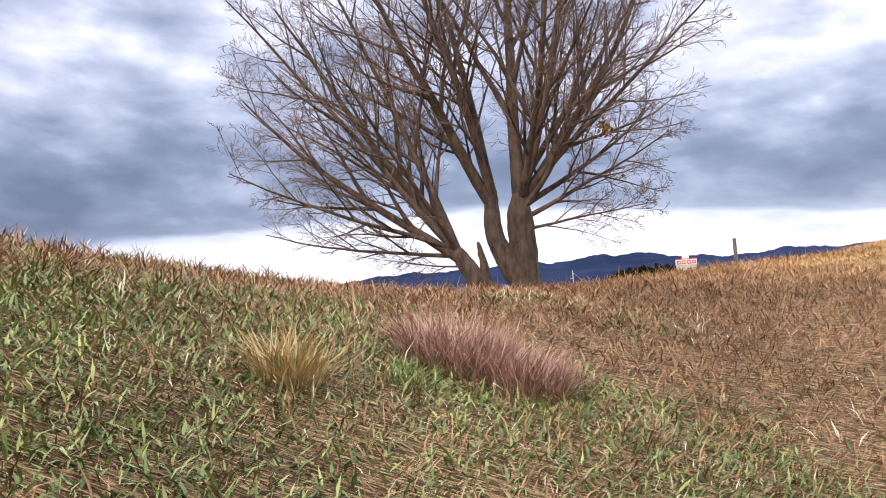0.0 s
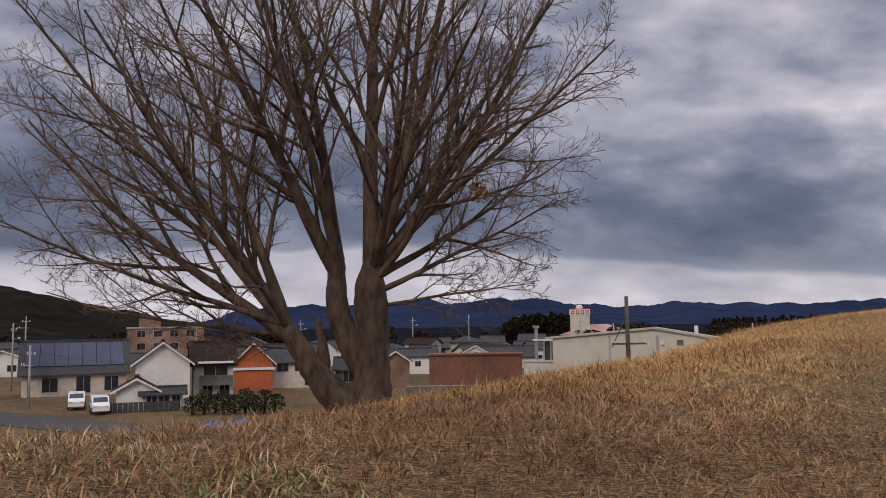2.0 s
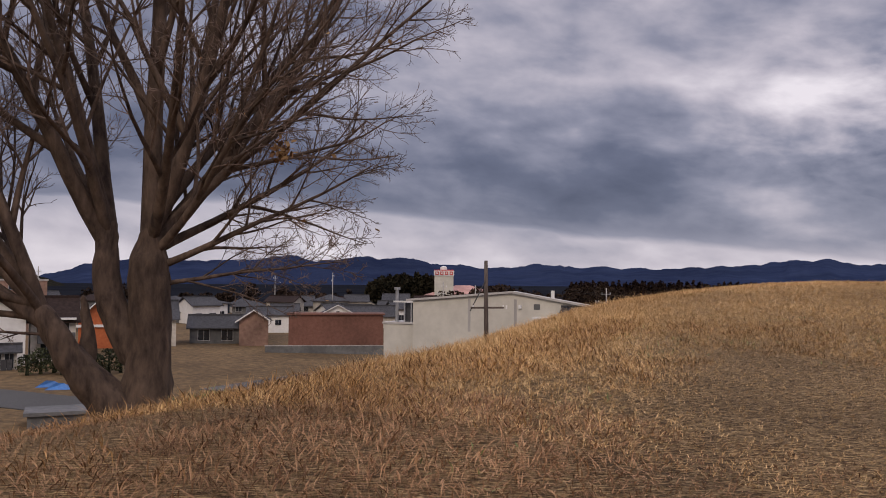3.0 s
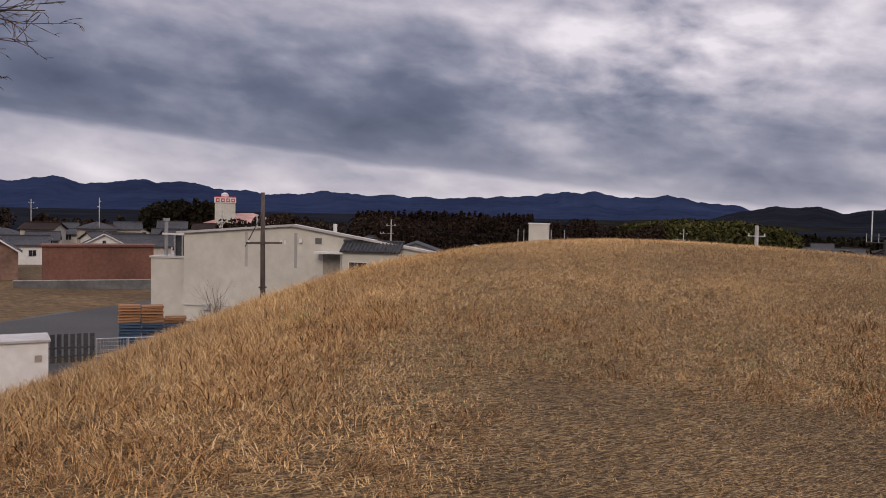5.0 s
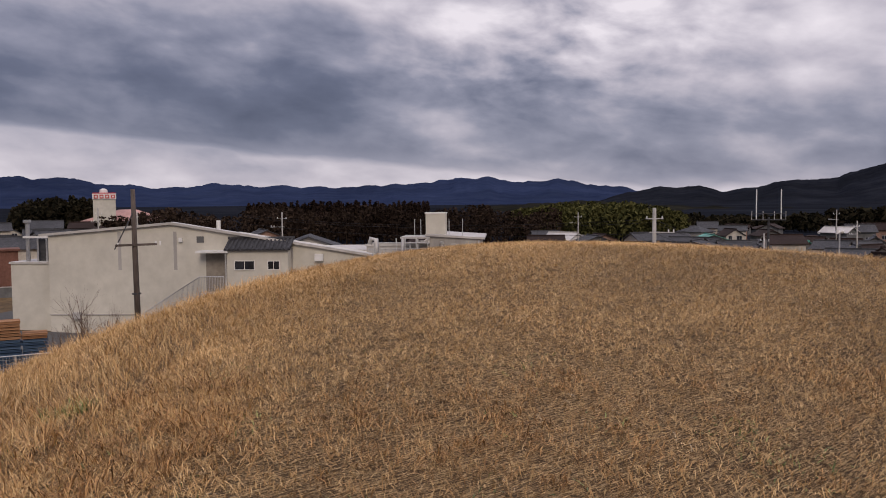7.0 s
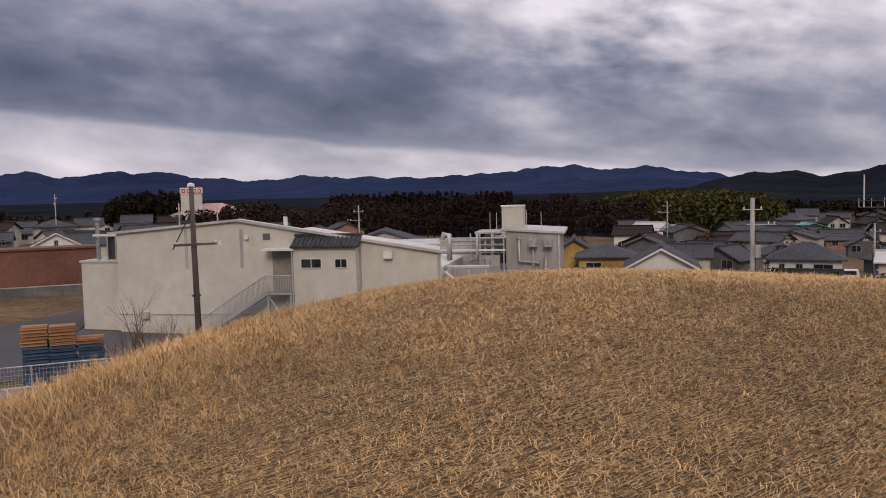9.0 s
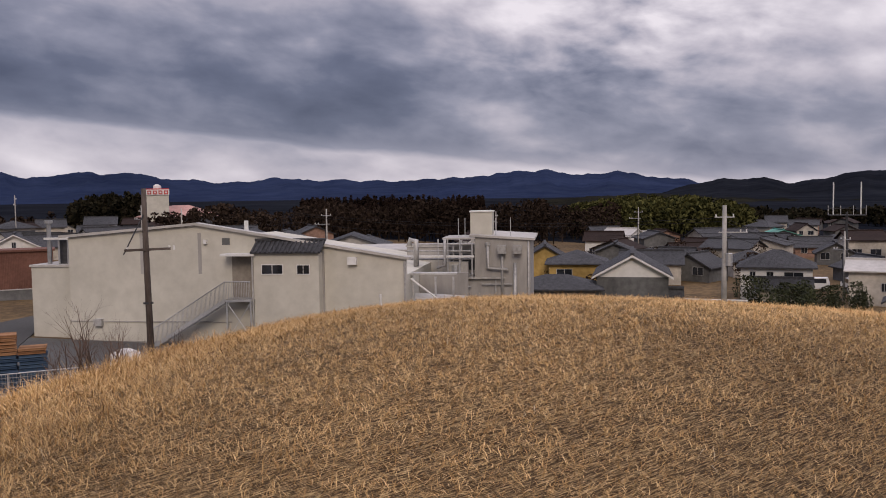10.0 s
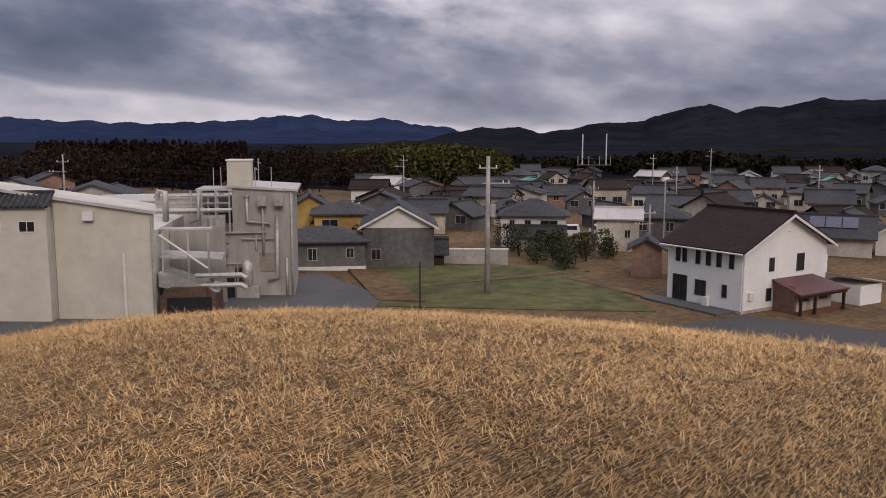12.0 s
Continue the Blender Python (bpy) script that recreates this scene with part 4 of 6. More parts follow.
# outside stair with its landing
stair = thing("outside_stair", wm, "grey steel outside stair up to a landing", "stair")
part("landing", Shape().box(-11.5, -1.4, -5.12, -9.7, -0.02, -5.0), STEEL, stair)
for x in (-11.45, -9.8):
    part("leg", Shape().box(x, -1.36, BASE, x + 0.1, -1.26, -5.1), STEEL, stair)
for a, b in (((-11.4, -1.3, -7.6), (-9.75, -1.3, -5.2)), ((-9.75, -1.3, -7.6), (-11.4, -1.3, -5.2)), ((-11.4, -1.3, -7.65), (-9.75, -1.3, -7.65))):
    part("brace", Shape().tube([a, b], 0.03, 6), STEEL, stair)
x0, z0, x1, z1 = -16.9, -8.3, -11.5, -5.0
for y in (-1.38, -0.45):
    part("stringer", Shape().prism([(x0, z0 - 0.2), (x1, z1 - 0.2), (x1, z1 + 0.08), (x0, z0 + 0.08)], y, y + 0.06), STEEL, stair)
for i in range(18):
    s = (i + 0.5) / 18
    part("tread", Shape().box(x0 + (x1 - x0) * s - 0.13, -1.32, z0 + (z1 - z0) * s, x0 + (x1 - x0) * s + 0.15, -0.45, z0 + (z1 - z0) * s + 0.03), STEEL, stair)
rail = Shape().tube([(x0, -1.38, z0 + 1.15), (x1, -1.38, z1 + 1.2), (-9.72, -1.38, z1 + 1.2)], 0.035, 6)
part("handrail", rail, STEEL, stair)
for i in range(60):
    s = i / 59
    x = x0 + (x1 - x0) * s
    z = z0 + (z1 - z0) * s
    part("baluster", Shape().box(x - 0.012, -1.385, z + 0.05, x + 0.012, -1.36, z + 1.16), STEEL, stair)
for i in range(16):
    x = -11.48 + i * 0.115
    part("baluster", Shape().box(x - 0.012, -1.385, -5.0, x + 0.012, -1.36, -3.82), STEEL, stair)
# lower block at the warehouse's near end, with the open plant frame above it
low = thing("plant_annex", wm, "lower cream annex with open steel pipe frame", "annex")
part("wall", Shape().box(-26.7, 0.6, BASE, -23.42, 9, -2.95), PLASTER, low)
part("parapet", Shape().box(-26.8, 0.5, -2.95, -23.42, 9.1, -2.8), ROOF_METAL, low)
for x in (-25.6, -24.9, -24.2, -23.6):
    part("post", Shape().tube([(x, 1.2, -2.85), (x, 1.2, -1.0)], 0.07, 6), STEEL, low)
part("top_rail", Shape().box(-26.0, 1.1, -1.05, -23.45, 1.3, -0.9), WHITE, low)
part("dark_plant", Shape().box(-25.2, 1.6, -2.85, -23.5, 5, -1.1), DARK_METAL, low)
part("chimney", Shape().tube([(-25.9, 1.6, -2.85), (-25.9, 1.6, 0.05), (-25.9, 1.6, 0.1), (-25.9, 1.6, 0.32)], [0.16, 0.16, 0.3, 0.3], 10), STEEL, low, "pale flue with a cowl")
# brown inner face of the pipe-covered plant building
bm_ = Matrix.Translation((47.9, 58.2, 0)) @ Matrix(((WD.x, -WN.x, 0, 0), (WD.y, -WN.y, 0, 0), (0, 0, 1, 0), (0, 0, 0, 1)))
pb = thing("plant_building", bm_, "stained grey plant building covered in pipes and ducts", "factory")
part("wall", Shape().prism([(-6.9, -9.6), (0.15, -9.6), (0.15, -1.62), (-3.95, -1.36), (-3.95, -4.4), (-6.9, -4.4)], 0, 8), PLASTER_GREY, pb)
part("roof", Shape().prism([(-4.3, -1.36), (0.5, -1.66), (0.5, -1.5), (-4.3, -1.2)], -0.2, 8.2), ROOF_METAL, pb)
part("roof_tower", Shape().box(-4.35, 1.0, -1.3, -2.72, 2.8, 0.45), PLASTER, pb, "pale box tower on the roof")
part("tower_cap", Shape().box(-4.42, 0.93, 0.42, -2.66, 2.87, 0.52), WHITE, pb)
part("ledge", Shape().box(-6.95, -0.25, -4.5, -1.7, 0.0, -4.38), CONCRETE, pb)
for path, r in (([(-2.95, -0.25, -2.0), (-2.95, -0.25, -3.7), (-1.5, -0.25, -3.8), (-1.5, -0.25, -3.95)], 0.11), ([(-1.9, -0.25, -2.1), (-1.9, -0.25, -6.0)], 0.09), ([(-0.95, -0.3, -3.3), (-0.95, -0.3, -7.6), (-1.6, -0.3, -7.75)], 0.13), ([(0.02, -0.1, -1.7), (0.02, -0.1, -9.4)], 0.07), ([(-0.35, -0.1, -6.3), (-0.35, -0.1, -9.2)], 0.09),
                ([(-6.0, -1.3, -1.5), (-6.0, -1.3, -3.4), (-6.6, -1.3, -3.6)], 0.1), ([(-8.0, -2.0, -3.4), (-8.0, -2.0, -2.2), (-8.0, -2.0, -1.55), (-8.4, -2.0, -1.45), (-8.5, -2.0, -1.9)], 0.2), ([(-4.9, -0.3, -1.6), (-4.9, -0.3, -4.3)], 0.09), ([(-5.5, -0.3, -1.8), (-5.5, -0.3, -4.3)], 0.07)):
    part("pipe", Shape().tube(path, r, 8), DUCT, pb, smooth=True)
for x in (-1.9, -0.75):
    part("duct_head", Shape().box(x - 0.3, -0.7, -2.6, x + 0.3, -0.02, -2.0), DUCT, pb)
for x, z in ((-2.95, -2.0), (-4.6, -1.9)):
    part("pipe_cowl", Shape().tube([(x, -0.25, z), (x, -0.25, z + 0.2)], 0.18, 8), DUCT, pb)
part("tank", Shape().tube([(-3.0, -0.7, -8.1), (-3.0, -0.7, -7.95), (-3.0, -0.7, -6.5), (-3.0, -0.7, -6.3)], [0.2, 0.36, 0.36, 0.12], 12), DUCT, pb, "upright steel tank", True)
part("tank_base", Shape().box(-3.7, -1.2, -9.4, -2.2, -0.3, -8.1), CONCRETE, pb)
part("panel_door", Shape().box(-2.2, -0.06, -7.2, -0.9, 0.0, -5.9), BLIND, pb)
part("junction_box", Shape().box(-4.9, -0.2, -6.0, -4.3, 0.0, -5.5), CONCRETE, pb)
part("skid_unit", Shape().box(-6.3, -0.6, -4.38, -4.4, 0.0, -3.2), CONCRETE, pb)
for z in (-3.0, -2.4, -1.9):
    part("pipe_run", Shape().tube([(-8.9, -0.5, z), (-4.0, -0.5, z)], 0.07, 6), DUCT, pb)
for x in (-6.6, -5.9, -5.0, -4.1):
    part("frame_post", Shape().box(x, -0.9, -4.4, x + 0.1, -0.8, -1.5), STEEL, pb)
part("frame_beam", Shape().box(-8.9, -0.95, -2.85, -3.9, -0.75, -2.7), WHITE, pb)
part("upper_roof", Shape().box(-6.3, -0.4, -1.55, -3.9, 3.5, -1.42), ROOF_METAL, pb)
part("rear_wall", Shape().box(-9.6, 3.0, -9.6, -3.95, 8, -2.3), PLASTER_GREY, pb)
part("rear_parapet", Shape().box(-9.7, 2.9, -2.3, -3.95, 3.2, -2.12), ROOF_METAL, pb)
for x, z0, z1 in ((-8.9, -9.3, -3.6), (-7.9, -9.3, -5.2), (-6.2, -9.3, -4.5), (-5.2, -7.4, -5.0), (-3.7, -8.8, -6.6), (-2.4, -5.6, -4.6)):
    part("standpipe", Shape().tube([(x, -0.22, z0), (x, -0.22, z1)], 0.06, 6), DUCT, pb)
for x0_, x1_, z in ((-6.8, -4.2, -5.1), (-5.6, -3.2, -6.6), (-3.4, -1.2, -4.9), (-6.9, -5.1, -7.1), (-9.0, -6.9, -5.0), (-9.0, -6.9, -6.2)):
    part("pipe_run", Shape().tube([(x0_, -0.2, z), (x1_, -0.2, z)], 0.055, 6), DUCT, pb)
for x in (-5.3, -3.9):
    part("dark_opening", Shape().box(x, -0.03, -7.9, x + 0.8, 0.0, -6.9), DARK_METAL, pb)
part("dark_opening", Shape().box(-6.2, 2.97, -4.1, -4.2, 3.0, -2.9), DARK_METAL, pb)
part("drum", Shape().tube([(-5.3, -0.4, -4.35), (-5.3, -0.4, -3.4)], 0.38, 12), STEEL, pb)
for x in (-5.2, -4.7, -2.4, -1.3):
    part("rod", Shape().tube([(x, 0.5, -1.5), (x, 0.5, 0.0)], 0.03, 5), STEEL, pb)
# open shelters between warehouse and plant
sh = thing("loading_shelter", wm, "rusty steel loading shelter with sheet roof", "shelter")
part("roof", Shape().prism([(0.5, -3.62), (3.6, -3.62), (3.6, -3.52), (0.5, -3.52)], 1.6, 2.6), DUCT, sh)
part("lower_roof", Shape().add([(0.5, 1.4, -5.3), (4.2, 1.4, -5.5), (4.2, 3, -5.3), (0.5, 3, -5.1), (0.5, 1.4, -5.2), (4.2, 1.4, -5.4), (4.2, 3, -5.2), (0.5, 3, -5.0)], [(0, 1, 2, 3), (7, 6, 5, 4), (0, 4, 5, 1), (1, 5, 6, 2), (2, 6, 7, 3), (3, 7, 4, 0)]), DUCT, sh)
part("back_wall", Shape().box(0.5, 5.0, BASE, 4.0, 5.2, -3.8), PLASTER_GREY, sh)
for x in (0.7, 2.2, 3.4):
    part("post", Shape().box(x, 1.0, BASE, x + 0.12, 1.12, -3.7), STEEL, sh)
part("brace", Shape().tube([(0.6, 0.9, -3.8), (3.4, 0.9, -5.9)], 0.07, 6), WHITE, sh)
for z in (-6.3, -6.9):
    part("duct", Shape().tube([(2.7, 0.6, z), (5.4, 0.6, z), (5.7, 0.6, z - 0.2)], 0.16, 8), DUCT, sh)
bin_ = thing("rusty_hopper", wm, "rusty open steel hopper under a pale canopy", "hopper")
part("body", Shape().prism([(0.7, BASE), (4.0, BASE), (4.0, -7.4), (3.4, -6.9), (1.3, -6.9), (0.7, -7.4)], 0.0, 3.0), RUST, bin_)
part("mouth", Shape().box(1.1, -0.05, -8.6, 3.7, 0.02, -7.5), BLACK_NET, bin_)
part("canopy", Shape().prism([(0.6, -6.9), (4.1, -7.3), (4.1, -7.2), (0.6, -6.0)], 0.3, 3.0), DUCT, bin_)
net = thing("black_net_screen", bm_, "black netting screen on posts in the yard", "screen")
part("net", Shape().box(-6.5, -0.9, -9.5, -3.8, -0.84, -7.3), BLACK_NET, net)
for x in (-6.5, -5.1, -3.8):
    part("post", Shape().tube([(x, -0.95, -9.5), (x, -0.95, -7.15)], 0.05, 6), STEEL, net)

# roofs of the works behind the warehouse
rear = thing("rear_shed", pose(50, 90, 0, 0, 0, -30), "grey roofed works shed behind the warehouse", "shed")
part("wall", Shape().prism([(-3.5, -9.5), (3.5, -9.5), (3.5, -3.7), (0, -2.5), (-3.5, -3.7)], 0, 9), PLASTER_GREY, rear)
part("roof", Shape().prism([(-3.9, -3.85), (0, -2.5), (3.9, -3.85), (3.9, -3.7), (0, -2.35), (-3.9, -3.7)], -0.3, 9.3), GREY_TILE, rear)
rear2 = thing("rear_shed", wm @ pose(-2.0, 24, 0), "long pale works roof behind the warehouse", "shed")
part("wall", Shape().box(-8, 0, -9, 6, 9, -3.5), PLASTER_GREY, rear2)
part("roof", Shape().box(-8.4, -0.4, -3.5, 6.4, 9.4, -3.35), ROOF_METAL, rear2)

# the hall with the red lettered tower
hm = pose(64, 222, 0, 0, 0, -16)
hall = thing("town_hall", hm, "pale hall with faded red roof and lettered tower", "hall")
part("wall", Shape().box(-3, 0, -9, 17, 12, -2.6), PLASTER, hall)
part("roof", Shape().add([(-4, -1, -2.6), (18, -1, -2.6), (18, 13, -2.6), (-4, 13, -2.6), (5, 6, 0.2), (9, 6, 0.2)], [(0, 1, 5, 4), (1, 2, 5), (2, 3, 4, 5), (3, 0, 4), (3, 2, 1, 0)]), PINK_ROOF, hall)
part("tower", Shape().box(-1.0, -1.2, -9, 4.2, 3.5, 2.8), PLASTER, hall)
part("sign_band", Shape().box(-1.15, -1.4, 2.8, 4.35, 3.65, 4.2), WHITE, hall, "white sign band on the tower")
part("parapet", Shape().box(-1.1, -1.3, 4.2, 4.3, 3.6, 4.45), RED_PAINT, hall)
part("dome", Shape().tube([(1.5, 1, 4.4), (1.5, 1, 5.2), (1.5, 1, 5.5)], [1.0, 0.9, 0.3], 10), WHITE, hall)
for i in range(4):
    x = -0.75 + i * 1.3
    s = Shape().box(x, -1.46, 3.0, x + 0.9, -1.41, 3.25).box(x, -1.46, 3.7, x + 0.9, -1.41, 3.95).box(x, -1.46, 3.25, x + 0.22, -1.41, 3.7).box(x + 0.68, -1.46, 3.25, x + 0.9, -1.41, 3.7)
    part("sign_mark", s, RED_PAINT, hall)


# ---- poles and masts ----
def wood_pole():
    z = h(20.4, 57.1)
    ob = thing("wooden_pole", pose(20.36, 57.1, z), "old dark wooden pole with a cross arm and stay", "pole")
    part("shaft", Shape().tube([(0.1, 0, -0.5), (0, 0, -0.97 - z), (-0.02, 0, 2.3 - z)], [0.2, 0.16, 0.13], 8), WOOD_POLE, ob, smooth=True)
    part("cross_arm", Shape().box(-1.15, -0.2, -1.03 - z, 1.25, -0.08, -0.9 - z), WOOD_POLE, ob)
    part("brace", Shape().tube([(-1.2, -0.12, -1.2 - z), (-0.1, -0.12, 0.9 - z)], 0.035, 5), DARK_METAL, ob)
    for x in (-1.0, 1.2, 1.45):
        part("insulator", Shape().tube([(x, -0.14, -1.05 - z), (x, -0.14, -0.8 - z)], 0.06, 6), WHITE, ob)
    part("bracket", Shape().box(-0.25, -0.16, -3.9 - z, 0.25, 0.0, -3.8 - z), DARK_METAL, ob)


wood_pole()


def utility_pole(x, y, top, label, turn=0.0, arms=2, transformer=False, scale=1.0):
    z = h(x, y)
    hh = top - z
    ob = thing("utility_pole", pose(x, y, z, 0, 0, turn), label, "utility pole", "utility poles")
    part("shaft", Shape().tube([(0, 0, -0.4), (0, 0, hh)], [0.19 * scale, 0.12 * scale], 8), CONCRETE, ob, smooth=True)
    for i in range(arms):
        zz = hh - 0.9 - i * 1.1
        part("cross_arm", Shape().box(-0.4 if i else -0.7, -0.13, zz, 1.6 if i else 0.7, -0.06, zz + 0.07), STEEL, ob)
        for xx in ((-0.6, 0.0, 0.6) if not i else (1.1, 1.5)):
            part("insulator", Shape().tube([(xx, -0.1, zz + 0.06), (xx, -0.1, zz + 0.26)], 0.05, 6), WHITE, ob)
    if transformer:
        part("transformer", Shape().tube([(0.3, 0, hh - 4.4), (0.3, 0, hh - 3.5)], 0.28, 10), STEEL, ob)
    part("cable_guard", Shape().tube([(0.2, 0, hh - 5.5), (0.2, 0, hh - 2.6)], 0.05, 6), DARK_METAL, ob)
    return ob


utility_pole(59.3, 49.7, 0.72, "concrete utility pole with cross arms at the field edge", -50, 2, True, 1.2)
for x, y, top in ((92, 59.5, -2.6), (88.5, 51.0, -4.6), (128, 66, -2.0), (118, 112, -0.8), (99, 128, -1.2), (56, 108, 0.2), (38, 128, 1.0), (44, 130, 0.4), (-40, 112, 1.5), (-24, 150, 3.0), (-8, 190, 2.0), (18, 200, 2.5), (30, 190, 3.0), (-52, 150, 3.0), (150, 52, -2.0), (170, 90, -1.0), (205, 92, 0.0), (140, 34, -3.0), (-29.5, 88, -0.9)):
    utility_pole(x, y, top, "slim utility pole among the houses", random.Random(x).uniform(0, 180), 2, False, 0.7)
mast = thing("antenna_mast", pose(121.0, 76.0, h(121, 76)), "steel mast carrying two tall whip antennas", "mast")
zt = -1.4 - h(121, 76)
part("shaft", Shape().tube([(0, 0, -0.3), (0, 0, zt)], [0.22, 0.16], 8), DARK_METAL, mast)
cross = Matrix.Rotation(radians(-58), 4, "Z")
part("platform", Shape().box(-2.4, -0.3, zt - 0.5, 2.4, 0.3, zt - 0.35, cross).box(-2.4, -0.35, zt + 0.5, 2.4, -0.28, zt + 0.58, cross), DARK_METAL, mast)
for s in (-2.4, -0.8, 0.8, 2.4):
    part("rail_post", Shape().box(s - 0.04, -0.34, zt - 0.4, s + 0.04, -0.28, zt + 0.9, cross), STEEL, mast)
for s in (-1.75, 1.75):
    p = cross @ Vector((s, 0, 0))
    part("whip", Shape().tube([(p.x, p.y, zt - 0.4), (p.x, p.y, zt + 4.2)], 0.09, 6), WHITE, mast)
lp = thing("street_lamp", pose(100.5, 55.0, h(100.5, 55)), "tall pole with two round lamps", "street lamp")
part("pole", Shape().tube([(0, 0, -0.2), (0, 0, 7.4)], 0.09, 6), STEEL, lp)
for s in (-0.5, 0.5):
    part("lamp_head", Shape().tube([(s * 0.3, 0, 7.35), (s, 0, 7.4), (s, 0, 7.6)], [0.04, 0.3, 0.2], 8), WHITE, lp)


def cable(name, a, b, sag, label):
    """A hanging wire between two points."""
    a, b = Vector(a), Vector(b)
    pts = [a.lerp(b, i / 12) - Vector((0, 0, sag * 4 * (i / 12) * (1 - i / 12))) for i in range(13)]
    return tagged(part(name, Shape().tube(pts, 0.018, 4), BLACK_NET), label, "cable", "overhead wires")


for dz in (0.0, -0.25, -1.1):
    cable("power_cable", (59.3, 49.7, -0.2 + dz), (92, 59.5, -3.4 + dz), 0.9, "thin black overhead wire between poles")
    cable("power_cable", (59.3, 49.7, -0.2 + dz), (50, 108, 0.0 + dz), 0.9, "thin black overhead wire between poles")
cable("power_cable", (88.5, 51.0, -5.0), (69.9, 31.5, -4.4), 0.5, "thin black wire running to the white house")
cable("power_cable", (88.5, 51.0, -5.4), (65.2, 33.5, -5.6), 0.7, "thin black wire running to the white house")
cable("power_cable", (-29.5, 88, -1.4), (-40, 112, 1.0), 0.6, "thin black overhead wire between poles")
cable("power_cable", (-29.5, 88, -1.4), (-16.0, 87.5, -3.0), 0.4, "thin black wire to the rendered house")


def fac(u, off):
    """World x, y of a place off metres in front of the warehouse front, u along it."""
    return (36.7 + WD.x * u + WN.x * off, 58.0 + WD.y * u + WN.y * off)


# ---- roads, yards, fields ----
flat_patch("pavement_yard", [fac(-34, 15), fac(2, 13), fac(2, 0.2), fac(-34, 0.2)], PAVING, "worn asphalt yard in front of the warehouse", "yard", 0.05)
flat_patch("road_lane", [(2, 57), (12, 60), (21, 89), (5.5, 73.5)], ASPHALT, "asphalt lane past the warehouse end", "road", 0.09)
flat_patch("road_west", [(-62, 101), (-6.5, 58.5), (-3.0, 63.0), (-58, 106)], ASPHALT, "asphalt road below the western houses", "road", 0.07)
flat_patch("road_west_end", [(-6.5, 58.5), (8, 50.5), (11, 55.5), (-3.0, 63.0)], ASPHALT, "asphalt road bend below the mound", "road", 0.10)
flat_patch("pavement_plant_yard", [(38.0, 57.6), (44.5, 48.5), (52.5, 53.5), (56.5, 65.5)], PAVING, "asphalt yard beside the plant", "yard", 0.12)
flat_patch("field_green", [(49.5, 52), (62, 37.5), (77, 53), (62.5, 66)], FIELD_GREEN, "short green field with dry patches", "field", 0.06)
flat_patch("field_track", [(51.0, 53.0), (53.2, 50.5), (62, 63.5), (60, 65.5)], FIELD_DRY, "bare earth track along the field", "track", 0.16)
flat_patch("field_strip", [(57.5, 55.5), (58.3, 54.6), (75, 50.0), (74.6, 51.2)], FIELD_DRY, "pale dry strip across the green field", "field", 0.10)
flat_patch("road_house", [(57.5, 35), (61, 12), (67.5, 12), (65, 32.5)], ASPHALT, "asphalt road in front of the white house", "road", 0.07)
flat_patch("garden_bed", [(66.3, 40), (70, 50), (80, 47), (76, 37)], FIELD_DRY, "dry garden ground beside the white house", "garden", 0.09)
flat_patch("house_apron", [(63.6, 34.0), (65.9, 40.6), (67.6, 40.1), (65.4, 33.4)], PAVING, "dark paved strip along the white house", "pavement", 0.14)
kerb = thing("field_wall", pose(71.0, 60.3, h(71, 60.3), 0, 0, -52), "low pale garden wall at the field edge", "wall")
part("wall", Shape().box(-3.4, -0.1, -0.3, 3.4, 0.1, 1.35), CONCRETE, kerb)
part("coping", Shape().box(-3.45, -0.14, 1.35, 3.45, 0.14, 1.45), WHITE, kerb)
post = thing("field_post", pose(51.2, 49.2, h(51.2, 49.2)), "thin dark post standing at the field edge", "post")
part("shaft", Shape().tube([(0, 0, -0.2), (0, 0, 3.2)], 0.07, 6), DARK_METAL, post)

# ---- yard clutter beside the lane ----
def pallet(x, y, z, turn, material, label):
    ob = thing("pallet", pose(x, y, z, 0, 0, turn), label, "pallet", "stacked pallets")
    for i in range(5):
        part("board", Shape().box(-0.6, -0.55 + i * 0.235, 0.115, 0.6, -0.39 + i * 0.235, 0.14), material, ob)
    for yy in (-0.52, -0.06, 0.40):
        part("bearer", Shape().box(-0.6, yy, 0.02, 0.6, yy + 0.12, 0.113), material, ob)
    return ob


rng = random.Random(4)
for col in range(3):
    px, py = 11.9 + col * 1.25, 55.6 - col * 0.22
    zz = h(px, py) + 0.1
    for k in range(21 if col < 2 else 17):
        woody = k > 14
        pallet(px + rng.uniform(-0.04, 0.04), py + rng.uniform(-0.04, 0.04), zz + k * 0.165, -10 + rng.uniform(-2, 2), PALLET_WOOD if woody else BLUE_PALLET, "reddish timber pallet on a tall stack" if woody else "dark blue pallet in a tall stack")
rw = thing("retaining_wall", pose(13.0, 53.4, h(13.0, 53.4), 0, 0, -8), "grey concrete retaining wall with a mesh fence", "wall")
part("wall", Shape().box(-3.2, -0.12, -0.8, 3.4, 0.12, 0.95), CONCRETE, rw)
part("coping", Shape().box(-3.25, -0.16, 0.95, 3.45, 0.16, 1.02), CONCRETE, rw)
part("top_rail", Shape().tube([(-3.2, 0, 2.0), (3.4, 0, 2.0)], 0.03, 6), STEEL, rw)
for i in range(5):
    part("fence_post", Shape().tube([(-3.2 + i * 1.65, 0, 0.9), (-3.2 + i * 1.65, 0, 2.02)], 0.035, 6), STEEL, rw)
for i in range(44):
    part("fence_wire", Shape().box(-3.15 + i * 0.15, -0.006, 0.95, -3.138 + i * 0.15, 0.006, 2.0), STEEL, rw)
